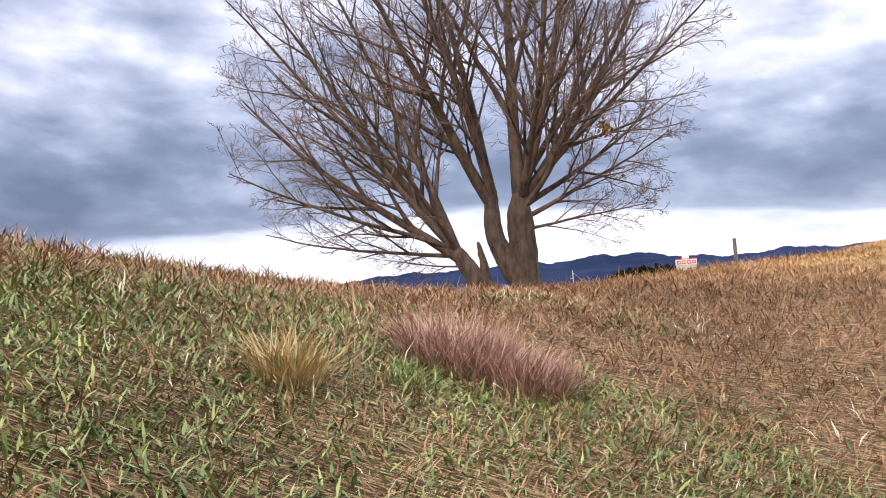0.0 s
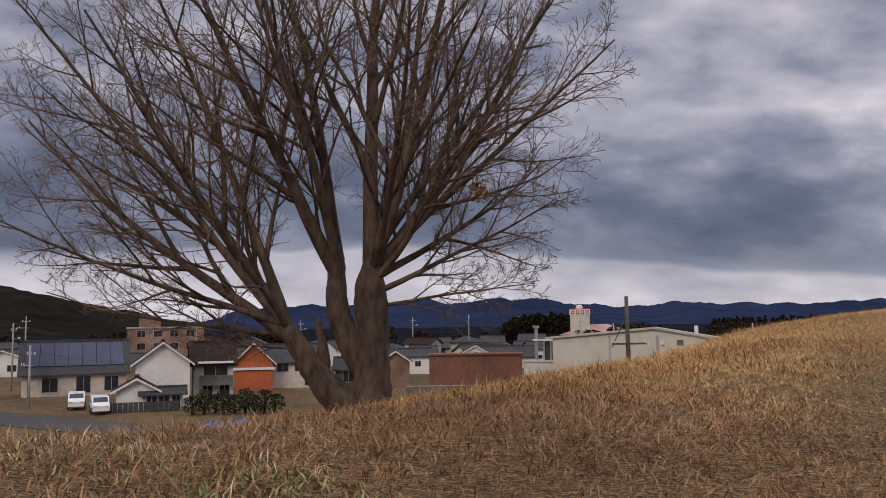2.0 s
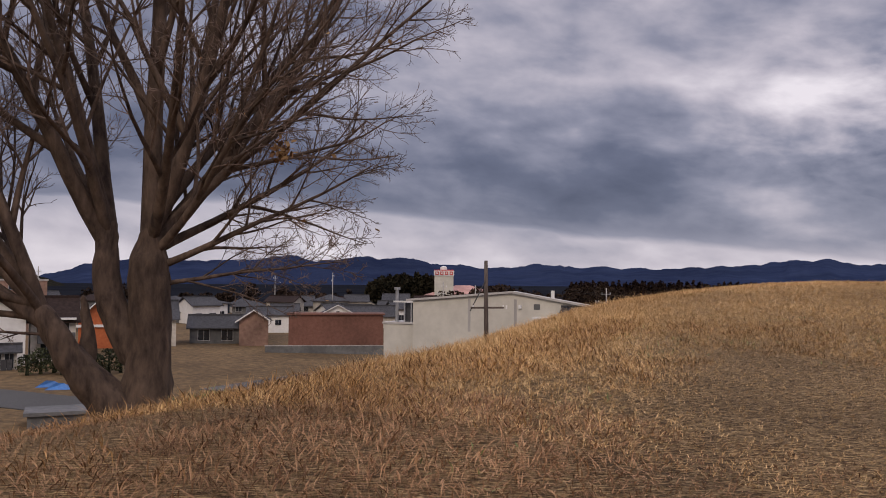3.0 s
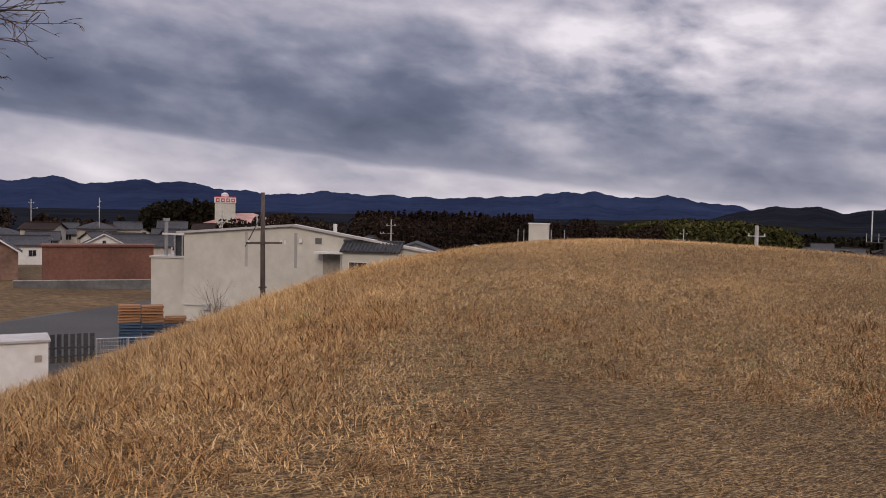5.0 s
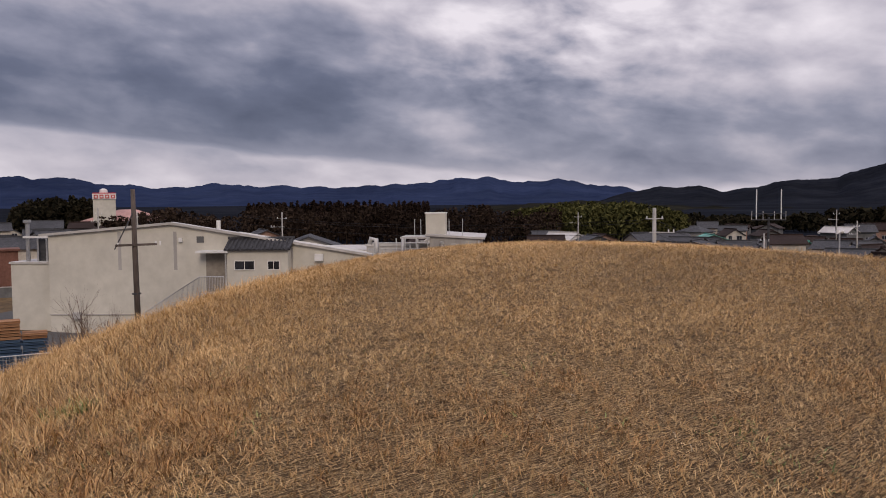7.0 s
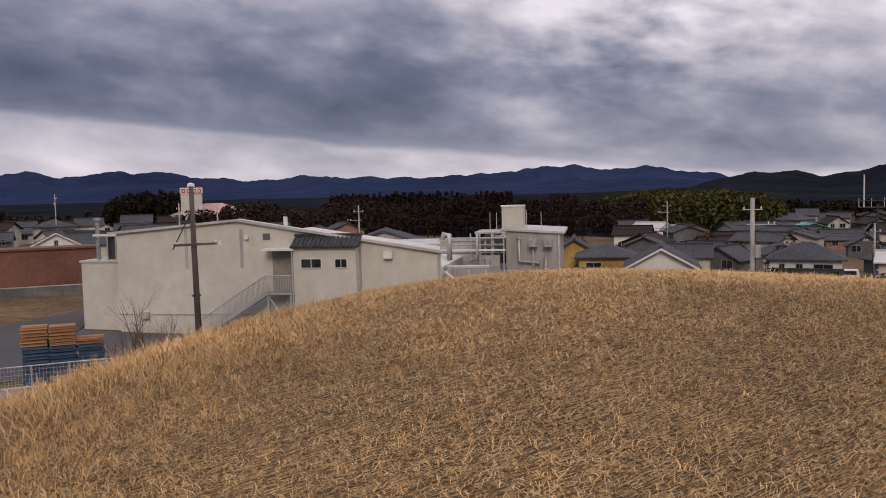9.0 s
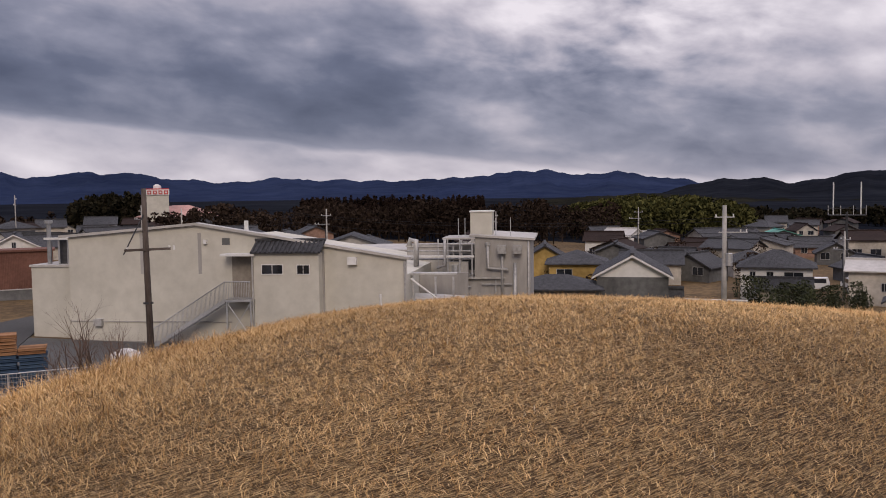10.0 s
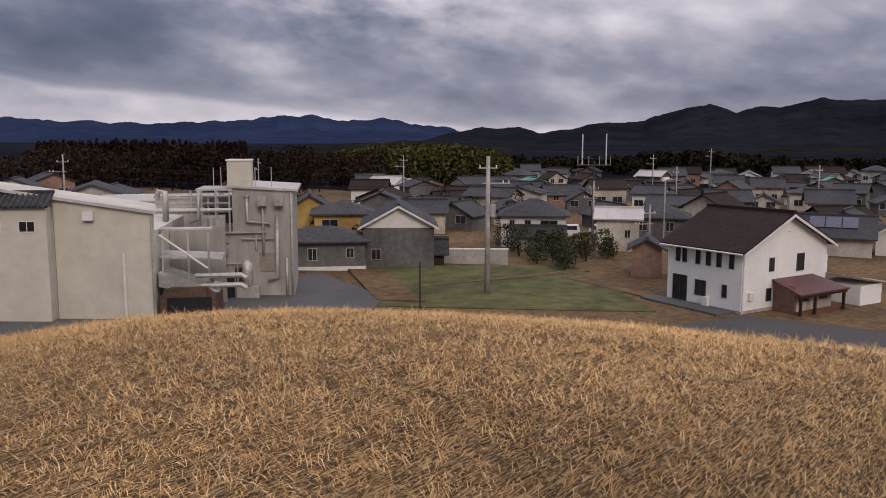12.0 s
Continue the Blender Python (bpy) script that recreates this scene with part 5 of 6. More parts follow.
for i in range(4):
    part("fence_wire", Shape().box(-3.2, -0.006, 1.15 + i * 0.22, 3.4, 0.006, 1.162 + i * 0.22), STEEL, rw)
bf = thing("black_panel_fence", pose(7.2, 56.8, h(7.2, 56.8), 0, 0, -4), "row of dark slatted panels beside the lane", "fence")
for i in range(17):
    part("slat", Shape().box(-2.9 + i * 0.35, -0.04, 0.1, -2.66 + i * 0.35, 0.04, 1.75), DARK_METAL, bf)
part("rail", Shape().box(-2.95, -0.06, 0.9, 3.0, 0.06, 1.0), DARK_METAL, bf)
cab = thing("storage_cabin", pose(5.7, 50.6, h(5.7, 50.6), 0, 0, -2), "white steel storage cabin with dented sides", "cabin")
part("body", Shape().box(-1.6, -1.2, 0, 1.35, 1.2, 2.55), WHITE, cab)
part("roof", Shape().box(-1.7, -1.3, 2.55, 1.45, 1.3, 2.66), ROOF_METAL, cab)
part("lock_box", Shape().box(0.75, -1.26, 1.6, 1.05, -1.2, 1.9), BLIND, cab)
ln = thing("tall_drum", pose(19.2, 57.6, h(19.2, 57.6)), "pale round tank beside the pole", "tank")
part("shell", Shape().tube([(0, 0, 0), (0, 0, 1.7), (0, 0, 1.95)], [0.8, 0.8, 0.3], 14), WHITE, ln, smooth=True)


def small_car(x, y, turn, label):
    ob = thing("parked_car", pose(x, y, h(x, y) + 0.08, 0, 0, turn), label, "car", "parked cars")
    s = Shape().prism([(-1.65, 0.28), (1.65, 0.28), (1.68, 0.75), (1.1, 0.92), (0.55, 1.5), (-1.45, 1.55), (-1.68, 0.9)], -0.72, 0.72)
    part("body", s, CAR_WHITE, ob)
    part("windscreen", Shape().add([(1.06, -0.64, 0.96), (1.06, 0.64, 0.96), (0.6, 0.6, 1.46), (0.6, -0.6, 1.46)], [(0, 1, 2, 3)]).box(0.58, -0.6, 1.0, 0.6, 0.6, 1.4), GLASS, ob)
    for yy in (-0.735, 0.725):
        part("side_window", Shape().prism([(-1.35, 0.95), (0.85, 0.95), (0.5, 1.42), (-1.3, 1.45)], yy, yy + 0.01), GLASS, ob)
        for xx in (-1.05, 1.05):
            wheel = part("wheel", Shape().tube([(xx, yy - 0.05, 0.28), (xx, yy + 0.08, 0.28)], 0.28, 14), RUBBER, ob)
            part("rim", Shape().tube([(xx, yy - 0.06, 0.28), (xx, yy + 0.09, 0.28)], 0.17, 10), STEEL, wheel)
    for yy in (-0.5, 0.5):
        part("headlight", Shape().box(1.6, yy - 0.14, 0.62, 1.69, yy + 0.14, 0.76), STEEL, ob)
    return ob


small_car(-24.6, 86.6, -75, "small white car parked by the verge")
small_car(-21.2, 82.0, -70, "small white car parked beside the black fence")
for i, (x, y) in enumerate(((-3, 180), (100, 63), (102.5, 64), (97, 66))):
    small_car(x, y, 40 * i, "white car parked among the houses")
hedge_fence = thing("black_fence", pose(-18.0, 82.6, h(-18, 82.6), 0, 0, 12), "low black board fence along the road", "fence")
for i in range(14):
    part("board", Shape().box(-2.6 + i * 0.45, -0.03, 0, -2.18 + i * 0.45, 0.03, 0.95), DARK_METAL, hedge_fence)
for i, (x, y) in enumerate(((-9.6, 72.0), (-7.6, 73.0), (-8.7, 70.5))):
    tp = tagged(part("blue_tarp", Shape().add([(x - 0.9, y - 0.5, h(x, y) + 0.02), (x + 0.8, y - 0.6, h(x, y) + 0.02), (x + 0.9, y + 0.5, h(x, y) + 0.02), (x - 0.7, y + 0.6, h(x, y) + 0.02), (x - 0.2, y - 0.1, h(x, y) + 0.5), (x + 0.35, y + 0.15, h(x, y) + 0.42)], [(0, 1, 5, 4), (1, 2, 5), (2, 3, 4, 5), (3, 0, 4), (3, 2, 1, 0)]), BLUE), "blue tarpaulin heaped over garden goods", "tarpaulin", "tarpaulins")

# evergreen shrubs and hedges in the gardens
foliage("hedge", [(-12.5 + i * 0.9, 79.5 + (i % 3) * 0.8, 1.7 + 0.5 * (i % 2), 1.0) for i in range(9)], SHRUB, "dark evergreen garden hedge below the white house", "hedge", 420, 0.14, False, 31)
foliage("garden_shrubs", [(74 + (i * 2.3) % 12, 52 + (i * 1.7) % 6, 1.6 + (i % 3) * 0.6, 1.1) for i in range(16)], SHRUB, "dark evergreen shrubs in the house garden", "shrubs", 420, 0.14, False, 32)
foliage("garden_shrubs", [(79, 60.5, 3.0, 1.5), (81.5, 58, 2.4, 1.3), (84, 61, 2.2, 1.2), (82, 64, 2.8, 1.6)], SHRUB, "dark rounded garden trees by the wall", "shrubs", 600, 0.15, False, 33)
foliage("garden_shrubs", [(66 + (i * 7.1) % 60, 72 + (i * 11.3) % 50, 2.0 + (i % 4) * 0.7, 1.6) for i in range(30)], BROWN_WOOD, "brown leafless bushes between the houses", "shrubs", 240, 0.2, False, 34)


# ---- bare branching plants ----
def grow(shape, p, d, length, r, level, rng, spec, thick=None, limit=None):
    """One branch and all that grows from it. spec: for each level (segments, side shoots, their length, spread, lift)."""
    seg, kids, ratio, spread, lift = spec[level]
    pts, rs, dirs = [p.copy()], [r], [d.copy()]
    end = max(0.0014, r * (0.16 if level < 2 else 0.35))
    swing = Vector((rng.uniform(-1, 1), rng.uniform(-1, 1), rng.uniform(-1, 1))) * 0.30 / seg
    for i in range(seg):
        if i == seg // 2:
            swing = -swing
        jitter = Vector((rng.uniform(-1, 1), rng.uniform(-1, 1), rng.uniform(-1, 1))) * (0.06 + 0.05 * level)
        d = (d + jitter + swing + Vector((0, 0, lift / seg))).normalized()
        p = p + d * (length / seg)
        pts.append(p.copy())
        rs.append(r + (end - r) * ((i + 1) / seg) ** 0.8)
        dirs.append(d.copy())
    target = shape if (thick is None or level < 2) else thick
    target.tube(pts, rs, (8, 5, 4, 3, 3)[level], False)
    if level + 1 >= len(spec):
        return
    turn = rng.uniform(0, 6.283)
    for k in range(kids):
        s = (0.20 if level else 0.16) + 0.80 * (k + rng.random() * 0.9) / kids
        i = min(seg - 1, int(s * seg))
        q = pts[i].lerp(pts[i + 1], min(1, s * seg - i))
        base = dirs[min(seg, i + 1)]
        side = base.orthogonal().normalized()
        turn += 2.4 + rng.uniform(-0.5, 0.5)
        side.rotate(Matrix.Rotation(turn, 3, base))
        a = radians(spread + rng.uniform(-11, 14))
        nd = (base * math.cos(a) + side * math.sin(a) + Vector((0, 0, 0.08))).normalized()
        reach = length * ratio * (1.25 - 0.75 * s) * rng.uniform(0.65, 1.25)
        if limit:
            reach *= limit(q + nd * reach)
        if reach > 0.02:
            grow(shape, q, nd, reach, max(0.0025, rs[i] * rng.uniform(0.5, 0.72)), level + 1, rng, spec, thick, limit)


TREE = (0.93, 9.72)
tz = h(*TREE) - 0.06
tree = thing("zelkova_tree", pose(*TREE, tz), "bare spreading zelkova tree with several trunks and fine twigs", "tree")
rng = random.Random(12)
bole = Shape()
# the main stem, one that leaves it at knee height, and a leaning one that shares the flared foot
bole.tube([(0.02, 0, -0.3), (0.03, 0, 0.02), (0.03, 0, 0.25), (0.06, 0, 0.6), (0.05, 0, 0.95), (0.03, 0, 1.25), (0.05, 0, 1.42), (0.06, 0, 1.62)], [0.34, 0.26, 0.205, 0.175, 0.16, 0.17, 0.12, 0.08], 14)
bole.tube([(0.0, 0.02, 0.42), (-0.18, 0.03, 0.82), (-0.29, 0.04, 1.08), (-0.29, 0.04, 1.38), (-0.26, 0.05, 1.66)], [0.13, 0.122, 0.118, 0.10, 0.075], 12)
bole.tube([(-0.02, -0.04, -0.3), (-0.10, -0.04, 0.04), (-0.28, -0.05, 0.28), (-0.49, -0.06, 0.5), (-0.64, -0.06, 0.76), (-0.76, -0.06, 0.98)], [0.28, 0.21, 0.152, 0.125, 0.108, 0.078], 12)
bole.tube([(-0.40, 0.08, 0.42), (-0.41, 0.12, 0.75), (-0.47, 0.2, 1.05)], [0.08, 0.055, 0.03], 8)
for a in (0.4, 1.6, 2.9, 4.3, 5.4):
    bole.tube([(0.10 * math.cos(a), 0.10 * math.sin(a), 0.22), (0.24 * math.cos(a), 0.24 * math.sin(a), 0.05), (0.46 * math.cos(a), 0.46 * math.sin(a), -0.10)], [0.10, 0.085, 0.04], 8)
trunk = part("trunk", bole, BARK, tree, "grey brown ridged bark", True)
sub = trunk.modifiers.new("relief", "SUBSURF")
sub.levels = sub.render_levels = 2
tex = bpy.data.textures.new("bark_relief", "CLOUDS")
tex.noise_scale = 0.12
disp = trunk.modifiers.new("ridges", "DISPLACE")
disp.texture, disp.strength, disp.mid_level = tex, 0.05, 0.5


def dome(p):
    """How much of a shoot that ends at p fits into the rounded crown."""
    q = p - Vector((-0.35, 0.0, 2.55))
    k = math.sqrt((q.x / 3.25) ** 2 + (q.y / 3.1) ** 2 + (q.z / (4.0 if q.z > 0 else 2.0)) ** 2)
    return 1.0 if k < 0.93 else max(0.30, 1.0 - 3.2 * (k - 0.93))


SPEC = [(12, 11, 0.45, 34, 0.10), (7, 7, 0.44, 38, 0.10), (5, 6, 0.46, 40, 0.06), (3, 2, 0.5, 42, 0.04), (2, 0, 0, 0, 0.0)]
twigs = Shape()


def boughs(x_of, y_of, rows):
    """Limbs of one stem: height of the foot, bearing (0 to the east, 90 away from the start), rise, length, radius."""
    for z, bearing, rise, length, r in rows:
        limb = Shape()
        b, e = radians(bearing), radians(rise)
        grow(limb, Vector((x_of(z), y_of, z)), Vector((math.cos(b) * math.cos(e), math.sin(b) * math.cos(e), math.sin(e))), length, r, 0, rng, SPEC, twigs, dome)
        part("limb", limb, BARK, tree, "", True)


boughs(lambda z: 0.05, 0.0, [
    (1.42, 8, 48, 3.5, 0.085), (1.55, 120, 86, 4.9, 0.088), (1.50, -32, 66, 4.3, 0.068), (1.12, 4, 6, 1.6, 0.022), (1.25, -16, 20, 1.95, 0.034), (1.38, 26, 31, 2.35, 0.044),
    (1.45, -75, 52, 2.9, 0.052), (1.45, 80, 52, 2.9, 0.052), (1.35, -42, 36, 2.5, 0.040), (1.38, 48, 40, 2.6, 0.042), (1.55, 30, 70, 4.2, 0.055), (1.52, -10, 42, 3.2, 0.050), (1.6, 14, 58, 3.9, 0.050)])
boughs(lambda z: -0.28, 0.04, [
    (1.45, 196, 60, 3.6, 0.078), (1.62, 150, 78, 4.4, 0.066), (1.50, 250, 58, 3.2, 0.050), (1.42, 112, 50, 3.0, 0.045), (1.60, 215, 74, 4.2, 0.050)])
boughs(lambda z: -0.64 - 0.55 * (z - 0.76), -0.06, [
    (0.80, 184, 36, 3.3, 0.066), (0.88, 166, 57, 3.9, 0.070), (0.92, 206, 71, 3.8, 0.058), (0.95, 196, 20, 2.7, 0.036), (0.86, 172, 11, 2.4, 0.030), (0.74, 184, 4, 1.1, 0.014),
    (0.90, 189, 47, 3.9, 0.050), (0.92, 238, 44, 2.7, 0.040), (0.92, 128, 42, 2.8, 0.042)])
me = bpy.data.meshes.new("twigs")
me.from_pydata(twigs.v, [], twigs.f)
part("crown", me, TWIG, tree, "dense fine bare twigs")
lv = Shape()
for _ in range(60):
    a = rng.randrange(len(twigs.v))
    p = Vector(twigs.v[a])
    u = Vector((rng.uniform(-1, 1), rng.uniform(-1, 1), rng.uniform(-1, 1))).normalized() * 0.028
    w = Vector((rng.uniform(-1, 1), rng.uniform(-1, 1), rng.uniform(-1, 1))).normalized() * 0.018
    lv.add([p, p + u + w, p + u * 2, p + u - w], [(0, 1, 2, 3)])
part("withered_leaves", lv, LEAF_DRY, tree, "few withered brown leaves left hanging")
# an old nest of leaves caught in the crown
nest = Shape()
for _ in range(90):
    p = Vector((1.02, -0.5, 2.16)) + Vector((rng.gauss(0, 0.035), rng.gauss(0, 0.035), rng.gauss(0, 0.04)))
    u = Vector((rng.uniform(-1, 1), rng.uniform(-1, 1), rng.uniform(-1, 1))).normalized() * 0.03
    w = Vector((rng.uniform(-1, 1), rng.uniform(-1, 1), rng.uniform(-1, 1))).normalized() * 0.02
    nest.add([p, p + u + w, p + u * 2, p + u - w], [(0, 1, 2, 3)])
part("leaf_bunch", nest, LEAF_DRY, tree, "bunch of withered leaves caught in the twigs")

SHRUB_SPEC = [(6, 7, 0.5, 30, 0.3), (4, 5, 0.5, 32, 0.15), (3, 0, 0, 0, 0.1)]
for i, (x, y, hh) in enumerate(((15.6, 53.4, 2.9), (16.9, 53.0, 3.6), (18.2, 53.2, 3.0), (20.3, 53.6, 2.6), (21.4, 53.2, 2.2))):
    ob = thing("bare_shrub", pose(x, y, h(x, y) - 0.05), "leafless twiggy shrub at the foot of the mound", "shrub", "bare shrubs")
    s, rr = Shape(), random.Random(i + 40)
    for k in range(7):
        a = k * 0.9 + rr.random()
        grow(s, Vector((0, 0, 0)), Vector((0.35 * math.cos(a), 0.35 * math.sin(a), 1)).normalized(), 1.45 * hh * rr.uniform(0.6, 1.0), 0.06, 0, rr, SHRUB_SPEC)
    part("branch_tangle", s, TWIG, ob)


# ---- grass ----
def blades(name, x, y, length, width, lean, bend, material, label, parent=None, seed=0, lift=0.0, toward=None, kind="stuff"):
    """Loose bent blades, each four vertices, rooted on the ground at x, y."""
    r = np.random.default_rng(seed)
    n = len(x)
    z = height(x, y) - 0.01 + lift
    a = r.random(n) * 2 * np.pi if toward is None else toward
    face = a + np.pi / 2 + r.normal(0, 0.5, n)
    d = np.stack([np.cos(a) * np.sin(lean), np.sin(a) * np.sin(lean), np.cos(lean)], -1)
    lean2 = np.minimum(lean + bend, 2.1)
    d2 = np.stack([np.cos(a) * np.sin(lean2), np.sin(a) * np.sin(lean2), np.cos(lean2)], -1)
    s = np.stack([np.cos(face), np.sin(face), np.zeros(n)], -1) * width[:, None]
    p0 = np.stack([x, y, z], -1)
    p1 = p0 + d * (length * 0.5)[:, None]
    p2 = p1 + d2 * (length * 0.5)[:, None]
    co = np.stack([p0, p1 + s, p1 - s, p2], 1).reshape(-1, 3)
    k = np.arange(n)[:, None] * 4
    loops = np.concatenate([k + np.array([[0, 1, 2]]), k + np.array([[2, 1, 3]])], 1).ravel().astype(np.int32)
    start = (np.arange(2 * n) * 3).astype(np.int32)
    me = bpy.data.meshes.new(name)
    me.vertices.add(len(co))
    me.vertices.foreach_set("co", co.ravel())
    me.loops.add(len(loops))
    me.loops.foreach_set("vertex_index", loops)
    me.polygons.add(2 * n)
    me.polygons.foreach_set("loop_start", start)
    me.polygons.foreach_set("use_smooth", np.ones(2 * n, bool))
    me.update(calc_edges=True)
    me.materials.append(material)
    ob = new(name, me)
    if parent is not None:
        ob.parent = parent
        return tagged(ob, label)
    return tagged(ob, label, "grass", kind=kind)


gr = np.random.default_rng(77)


def field_noise(x, y, f, o):
    return (np.sin(x * f + o) * np.cos(y * f * 1.13 - o * 1.7) + np.sin((x + y) * f * 0.61 + o * 2.3) * np.cos((x - y) * f * 0.47 + o) + 0.6 * np.sin(x * f * 2.3 - y * f * 1.9 + o * 3.1)) / 2.6


# the crest line that the way follows, and how far a place lies to the left of it
def along(x, y):
    s = (x * 0.63 + y * 0.777)
    left = -x * 0.777 + y * 0.63
    return s, left


def scatter(n, s0, s1, l0, l1):
    s, left = gr.uniform(s0, s1, n), gr.uniform(l0, l1, n)
    return s * 0.63 - left * 0.777, s * 0.777 + left * 0.63


def thin(x, y, keep):
    k = gr.random(len(x)) < keep
    return x[k], y[k]


def cells(x, y, size, seed):
    """Loose clumps: for each place its clump's middle and three random numbers."""
    wx, wy = x + 0.45 * size * np.sin(y * 4.1 / size + seed), y + 0.45 * size * np.sin(x * 3.7 / size + 2 * seed)
    ix, iy = np.floor(wx / size), np.floor(wy / size)
    q = [np.modf(np.abs(np.sin(ix * 127.1 + iy * 311.7 + seed * 17.3 + o * 74.7)) * 43758.5453)[0] for o in range(3)]
    return x - (wx - (ix + 0.5) * size), y - (wy - (iy + 0.5) * size), q


def mat_of_straw(name, n, s0, s1, l0, l1, size, wid, seed, material=STRAW, label="matted dry straw-coloured grass on the mound", clump_size=0.13, flat_lean=1.0):
    x, y = scatter(n, s0, s1, l0, l1)
    cx, cy, (q0, q1, q2) = cells(x, y, clump_size, seed)
    s, left = along(x, y)
    tall = smooth01((left - 1.6) / 2.5) * smooth01((s - 8.5) / 2)
    mown = smooth01((s - 6.0) / 1.5) * smooth01((11.6 - s + 0.6 * field_noise(x, y, 1.3, 1)) / 0.6) * smooth01((1.9 - left) / 0.8) * smooth01((left + 1.6) / 0.8)
    patch = 0.5 + 0.5 * field_noise(x, y, 1.7, seed)
    lush = smooth01((2.6 - s) / 2.0) * smooth01((left + 0.9) / 1.2)
    some = (gr.random(len(x)) > 0.55 * lush) & (gr.random(len(x)) < 0.6 + 0.6 * q0)
    x, y = cx + (x - cx) * 0.9, cy + (y - cy) * 0.9
    x, y, tall, patch, mown, q1, q2 = (q[some] for q in (x, y, tall, patch, mown, q1, q2))
    m = len(x)
    length = size * gr.uniform(0.5, 1.25, m) * (0.75 + 0.4 * patch) * (1 + 0.7 * tall) * (0.75 + 0.5 * q2) * (1 - 0.5 * mown)
    lean = np.clip(gr.normal(flat_lean, 0.33, m) - 0.35 * tall * gr.random(m), 0.1, 1.5)
    return blades(name, x, y, length, wid * gr.uniform(0.6, 1.3, m), lean, gr.uniform(0.1, 0.7, m), material, label, seed=seed, toward=q1 * 6.283 + gr.normal(0, 1.25, m))


# close along the way, then thinner away from it
TRODDEN = (STRAW_BROWN, "trodden brown dry grass on the first rise", 0.14, 1.05)
mat_of_straw("brown_grass", 210000, -1.5, 7.8, -3.0, 3.4, 0.10, 0.0025, 1, *TRODDEN)
mat_of_straw("brown_grass", 42000, -2, 7.8, 3.4, 7.5, 0.11, 0.0020, 2, *TRODDEN)
mat_of_straw("brown_grass", 36000, -2, 7.8, -7.5, -3.0, 0.11, 0.0020, 3, *TRODDEN)
mat_of_straw("dry_grass", 170000, 7.0, 13.5, -3.0, 3.4, 0.075, 0.0021, 7, clump_size=0.09, flat_lean=1.08)
mat_of_straw("dry_grass", 400000, 13.5, 24.5, -3.0, 3.4, 0.072, 0.0017, 11, clump_size=0.07, flat_lean=1.05)
mat_of_straw("dry_grass", 95000, 7.0, 24.5, 3.4, 7.0, 0.11, 0.0021, 8, clump_size=0.09, flat_lean=0.95)
mat_of_straw("dry_grass", 95000, 7.0, 24.5, -7.0, -3.0, 0.10, 0.0021, 9, clump_size=0.09, flat_lean=0.98)
mat_of_straw("dry_grass", 50000, 5, 27, 7.0, 12, 0.14, 0.0032, 4)
mat_of_straw("dry_grass", 45000, 4, 27, -12, -7.0, 0.13, 0.0032, 5)
mat_of_straw("dry_grass", 24000, 24.5, 28, -7.0, 7.0, 0.12, 0.0024, 6)


# standing dry grass in tufts: along the flank and over the crown of the mound
def tufts(name, n, per, s0, s1, l0, l1, size, wid, seed, keep, material=STRAW_TALL, label="standing tufts of dry tan grass", lie=0.75, wide=0.06, curl=1.1):
    cx, cy = scatter(n, s0, s1, l0, l1)
    cx, cy = thin(cx, cy, keep(cx, cy))
    m = len(cx)
    k = m * per
    x = np.repeat(cx, per) + gr.normal(0, wide, k)
    y = np.repeat(cy, per) + gr.normal(0, wide, k)
    big_ = np.repeat(gr.uniform(0.6, 1.25, m), per)
    heading = np.repeat(gr.random(m) * 6.283, per) + gr.normal(0, 0.8, k)
    return blades(name, x, y, size * big_ * gr.uniform(0.5, 1.15, k), wid * gr.uniform(0.6, 1.3, k), np.clip(np.abs(gr.normal(lie, 0.34, k)), 0, 1.45), gr.uniform(0.2, curl, k), material, label, seed=seed, toward=heading)


tufts("tall_dry_grass", 3000, 26, 7.0, 14.5, 1.2, 7.5, 0.18, 0.0030, 21, lambda x, y: smooth01((along(x, y)[1] - 1.8 + 0.9 * field_noise(x, y, 1.1, 2)) / 0.8) * 0.9, lie=0.95, wide=0.05, curl=1.5)
tufts("tall_dry_grass", 4200, 12, 14, 24, 2.0, 8.5, 0.16, 0.0017, 26, lambda x, y: smooth01((along(x, y)[1] - 2.0 + 0.9 * field_noise(x, y, 0.9, 2)) / 2.0) * 0.9)
tufts("tall_dry_grass", 1500, 16, 11.2, 14.6, -4.5, 3.2, 0.13, 0.0026, 27, lambda x, y: smooth01(0.55 + 0.9 * field_noise(x, y, 2.1, 4)) * 0.9, wide=0.04, curl=1.9)
tufts("tall_dry_grass", 2600, 9, 15, 26, -9, 2.0, 0.075, 0.0014, 22, lambda x, y: smooth01(0.35 + 0.9 * field_noise(x, y, 0.8, 5)) * 0.7)
tufts("tall_dry_grass", 2400, 16, 7.5, 14, -6.5, -0.4, 0.17, 0.0032, 23, lambda x, y: smooth01((-along(x, y)[1] - 0.7 + 0.9 * field_noise(x, y, 1.1, 7)) / 1.0) * 0.8, wide=0.045, curl=1.9)
tufts("tall_dry_grass", 1500, 12, 3, 8, -7.0, -1.6, 0.14, 0.0028, 28, lambda x, y: smooth01(0.3 + 0.8 * field_noise(x, y, 1.2, 8)) * 0.6)
tufts("tall_dry_grass", 1000, 12, -1, 6, 2.6, 6.0, 0.14, 0.0026, 24, lambda x, y: 0.25 + 0.4 * field_noise(x, y, 1.3, 9))
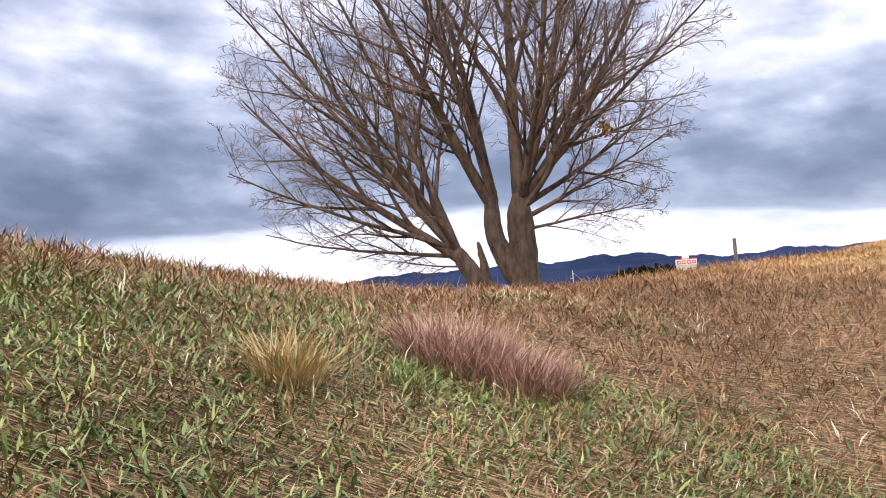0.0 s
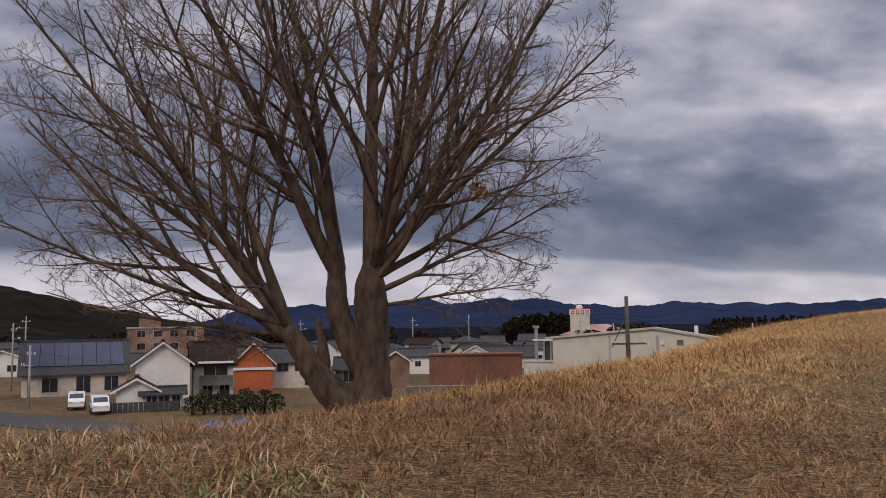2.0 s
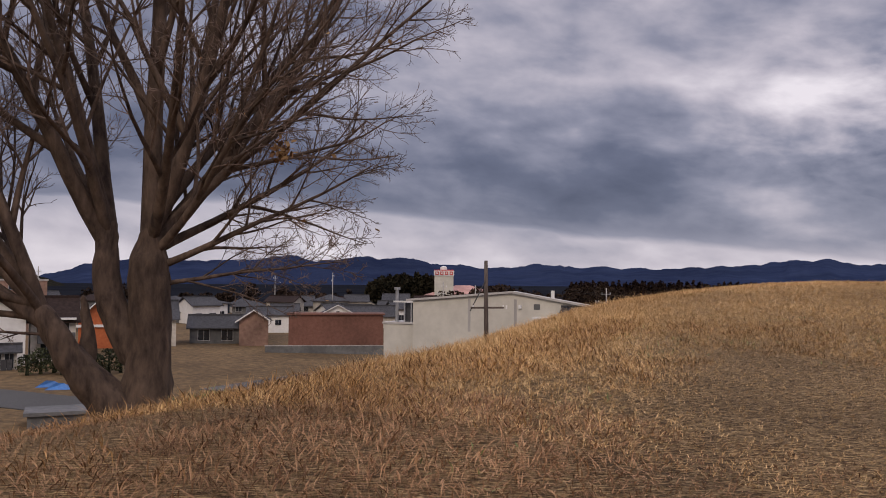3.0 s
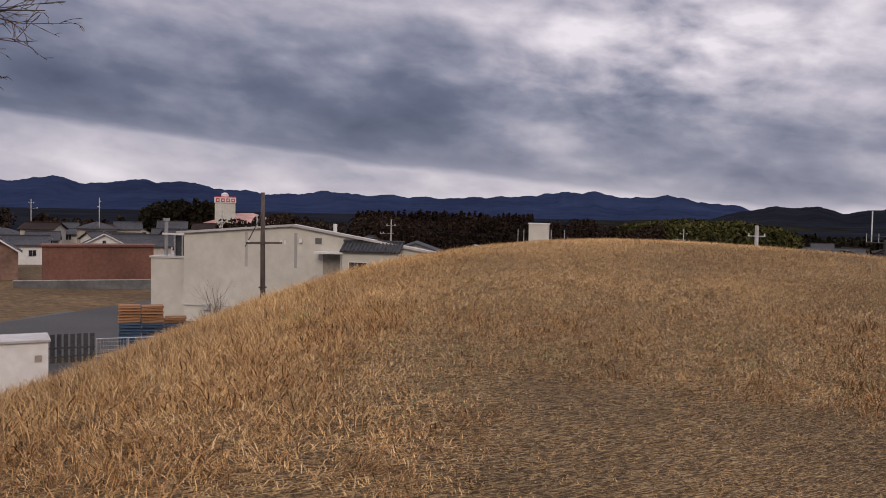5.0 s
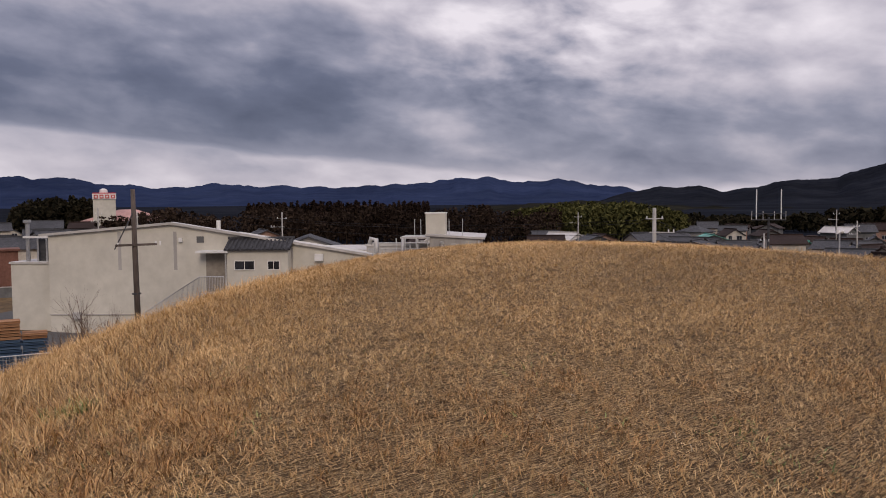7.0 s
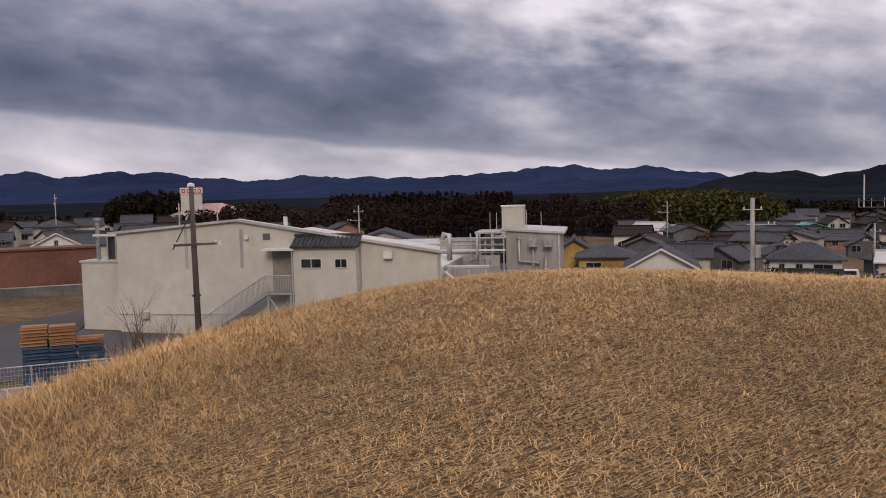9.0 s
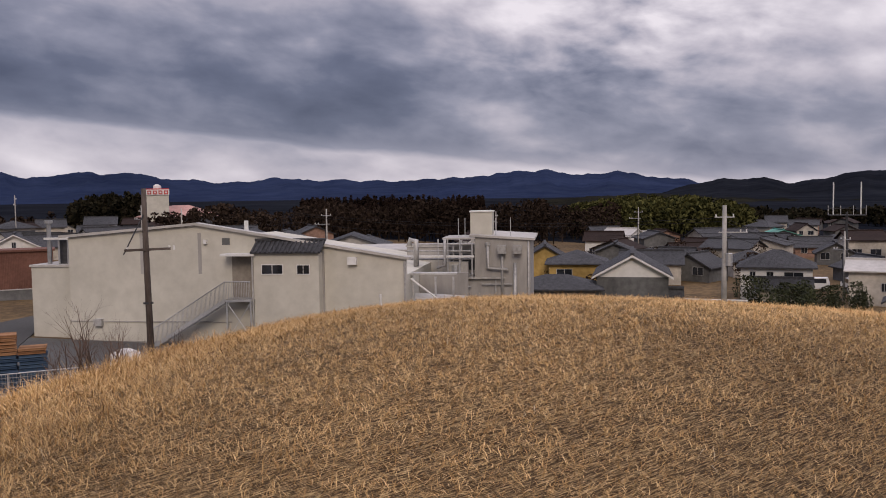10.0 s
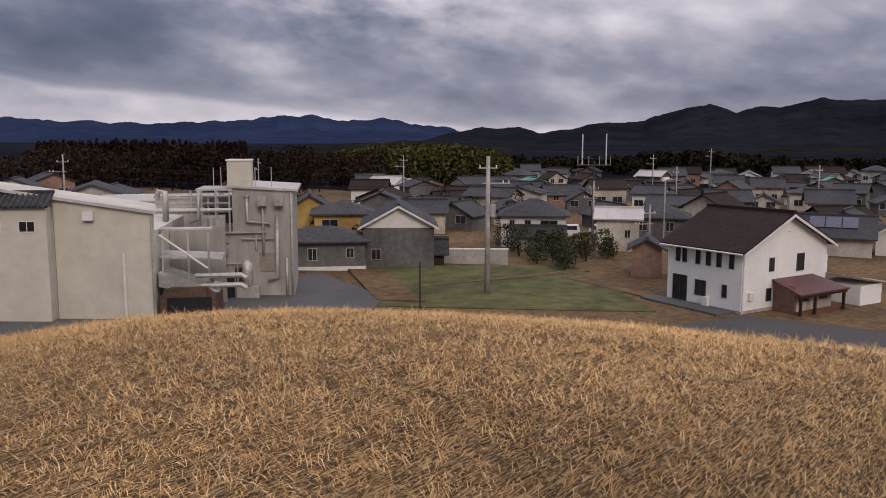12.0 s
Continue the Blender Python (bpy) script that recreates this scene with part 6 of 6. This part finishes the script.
tufts("pale_grass", 500, 4, 8, 22, -6, 8, 0.11, 0.0016, 25, lambda x, y: 0.5 + 0.5 * field_noise(x, y, 1.6, 3), STRAW_PALE, "scattered pale bleached grass stems")

# green growth: thick at the foot of the first rise, in patches further on
def green_patch(name, n, s0, s1, l0, l1, size, seed, keep):
    x, y = scatter(n, s0, s1, l0, l1)
    x, y = thin(x, y, keep(x, y))
    m = len(x)
    return blades(name, x, y, size * gr.uniform(0.4, 1.3, m), 0.0034 * gr.uniform(0.6, 1.4, m), np.clip(gr.normal(0.95, 0.35, m), 0.1, 1.45), gr.uniform(0.1, 0.8, m), GREEN, "short green grass and weeds among the straw", seed=seed)


green_patch("green_grass", 130000, -2.0, 4.2, -1.6, 4.2, 0.065, 31, lambda x, y: np.clip(0.80 + 0.75 * field_noise(x, y, 2.6, 1) - 0.30 * smooth01((x - 0.4) / 1.2) - 0.75 * smooth01((y - 2.2) / 1.3), 0.03, 1))
green_patch("green_grass", 85000, -0.4, 2.6, -1.3, 2.6, 0.05, 35, lambda x, y: np.clip(0.75 + 0.8 * field_noise(x, y, 3.4, 3) - 0.30 * smooth01((x - 0.4) / 1.2), 0.05, 1))
mat_of_straw("dead_grass", 46000, -0.4, 2.3, -1.4, 2.4, 0.055, 0.0016, 36, STRAW_PALE, "bleached dead grass lying between the green", 0.11, 1.15)
tufts("pale_grass", 1100, 9, -1.0, 4.2, -2.4, 4.2, 0.12, 0.0022, 33, lambda x, y: smooth01(0.5 + field_noise(x, y, 2.2, 6)) * 0.8, STRAW_PALE, "bleached dead stems among the green grass")
tufts("reddish_grass", 500, 9, -1.0, 4.6, -2.4, 4.0, 0.09, 0.002, 34, lambda x, y: smooth01(0.2 + 1.2 * field_noise(x, y, 1.6, 2)) * 0.8, PINK_DRY, "reddish withered grass in patches")
green_patch("green_grass", 26000, 4, 15, -3, 3.5, 0.075, 32, lambda x, y: np.clip(field_noise(x, y, 1.9, 4) * 1.2 - 0.35, 0, 1))

green_patch("green_grass", 16000, 11.0, 13.6, -4.5, 4.0, 0.06, 37, lambda x, y: np.clip(field_noise(x, y, 3.1, 6) * 1.5 - 0.3, 0, 1))


# two clumps that stand out on the first rise
def clump(name, x, y, n, radius, length, material, label, seed, lean=0.55):
    ob = thing(name, pose(0, 0, 0), label, "grass clump")
    a, q = gr.random(n) * 6.283, radius * np.sqrt(gr.random(n))
    bx, by = x + q * np.cos(a), y + q * np.sin(a)
    blades("tussock", bx, by, length * gr.uniform(0.5, 1.1, n), 0.0022 * gr.uniform(0.6, 1.3, n), np.abs(gr.normal(lean, 0.25, n)), gr.uniform(0.1, 0.7, n), material, "", ob, seed, toward=a + gr.normal(0, 1.1, n))
    m = n // 5
    a2, q2 = gr.random(m) * 6.283, radius * 0.5 * np.sqrt(gr.random(m))
    blades("heart", x + q2 * np.cos(a2), y + q2 * np.sin(a2), length * 0.6 * gr.uniform(0.5, 1.1, m), 0.0024 * gr.uniform(0.6, 1.3, m), np.abs(gr.normal(0.4, 0.2, m)), gr.uniform(0.1, 0.5, m), GREEN if material is YELLOW_DRY else material, "", ob, seed + 100)
    return ob


clump("yellow_grass_tuft", -0.41, 2.13, 420, 0.075, 0.21, YELLOW_DRY, "yellow dry grass tuft with a green heart", 51, 0.6)
clump("reddish_grass_clump", 0.03, 2.74, 1700, 0.19, 0.19, PINK_DRY, "reddish brown withered grass clump", 52, 0.5)
clump("reddish_grass_clump", 0.23, 2.66, 1100, 0.15, 0.18, PINK_DRY, "reddish brown withered grass clump", 53, 0.55)
clump("reddish_grass_clump", 0.56, 2.5, 220, 0.12, 0.09, PINK_DRY, "small reddish withered grass clump", 54, 1.0)
clump("green_weed", -0.12, 2.42, 260, 0.09, 0.10, GREEN, "dark green leafy weed among dry grass", 55, 0.8)
clump("green_weed", 6.0, 13.35, 260, 0.16, 0.14, GREEN, "dark green leafy weed among dry grass", 56, 0.8)
clump("green_weed", 1.35, 9.55, 420, 0.22, 0.16, GREEN, "green weeds growing round the foot of the tree", 58, 0.7)
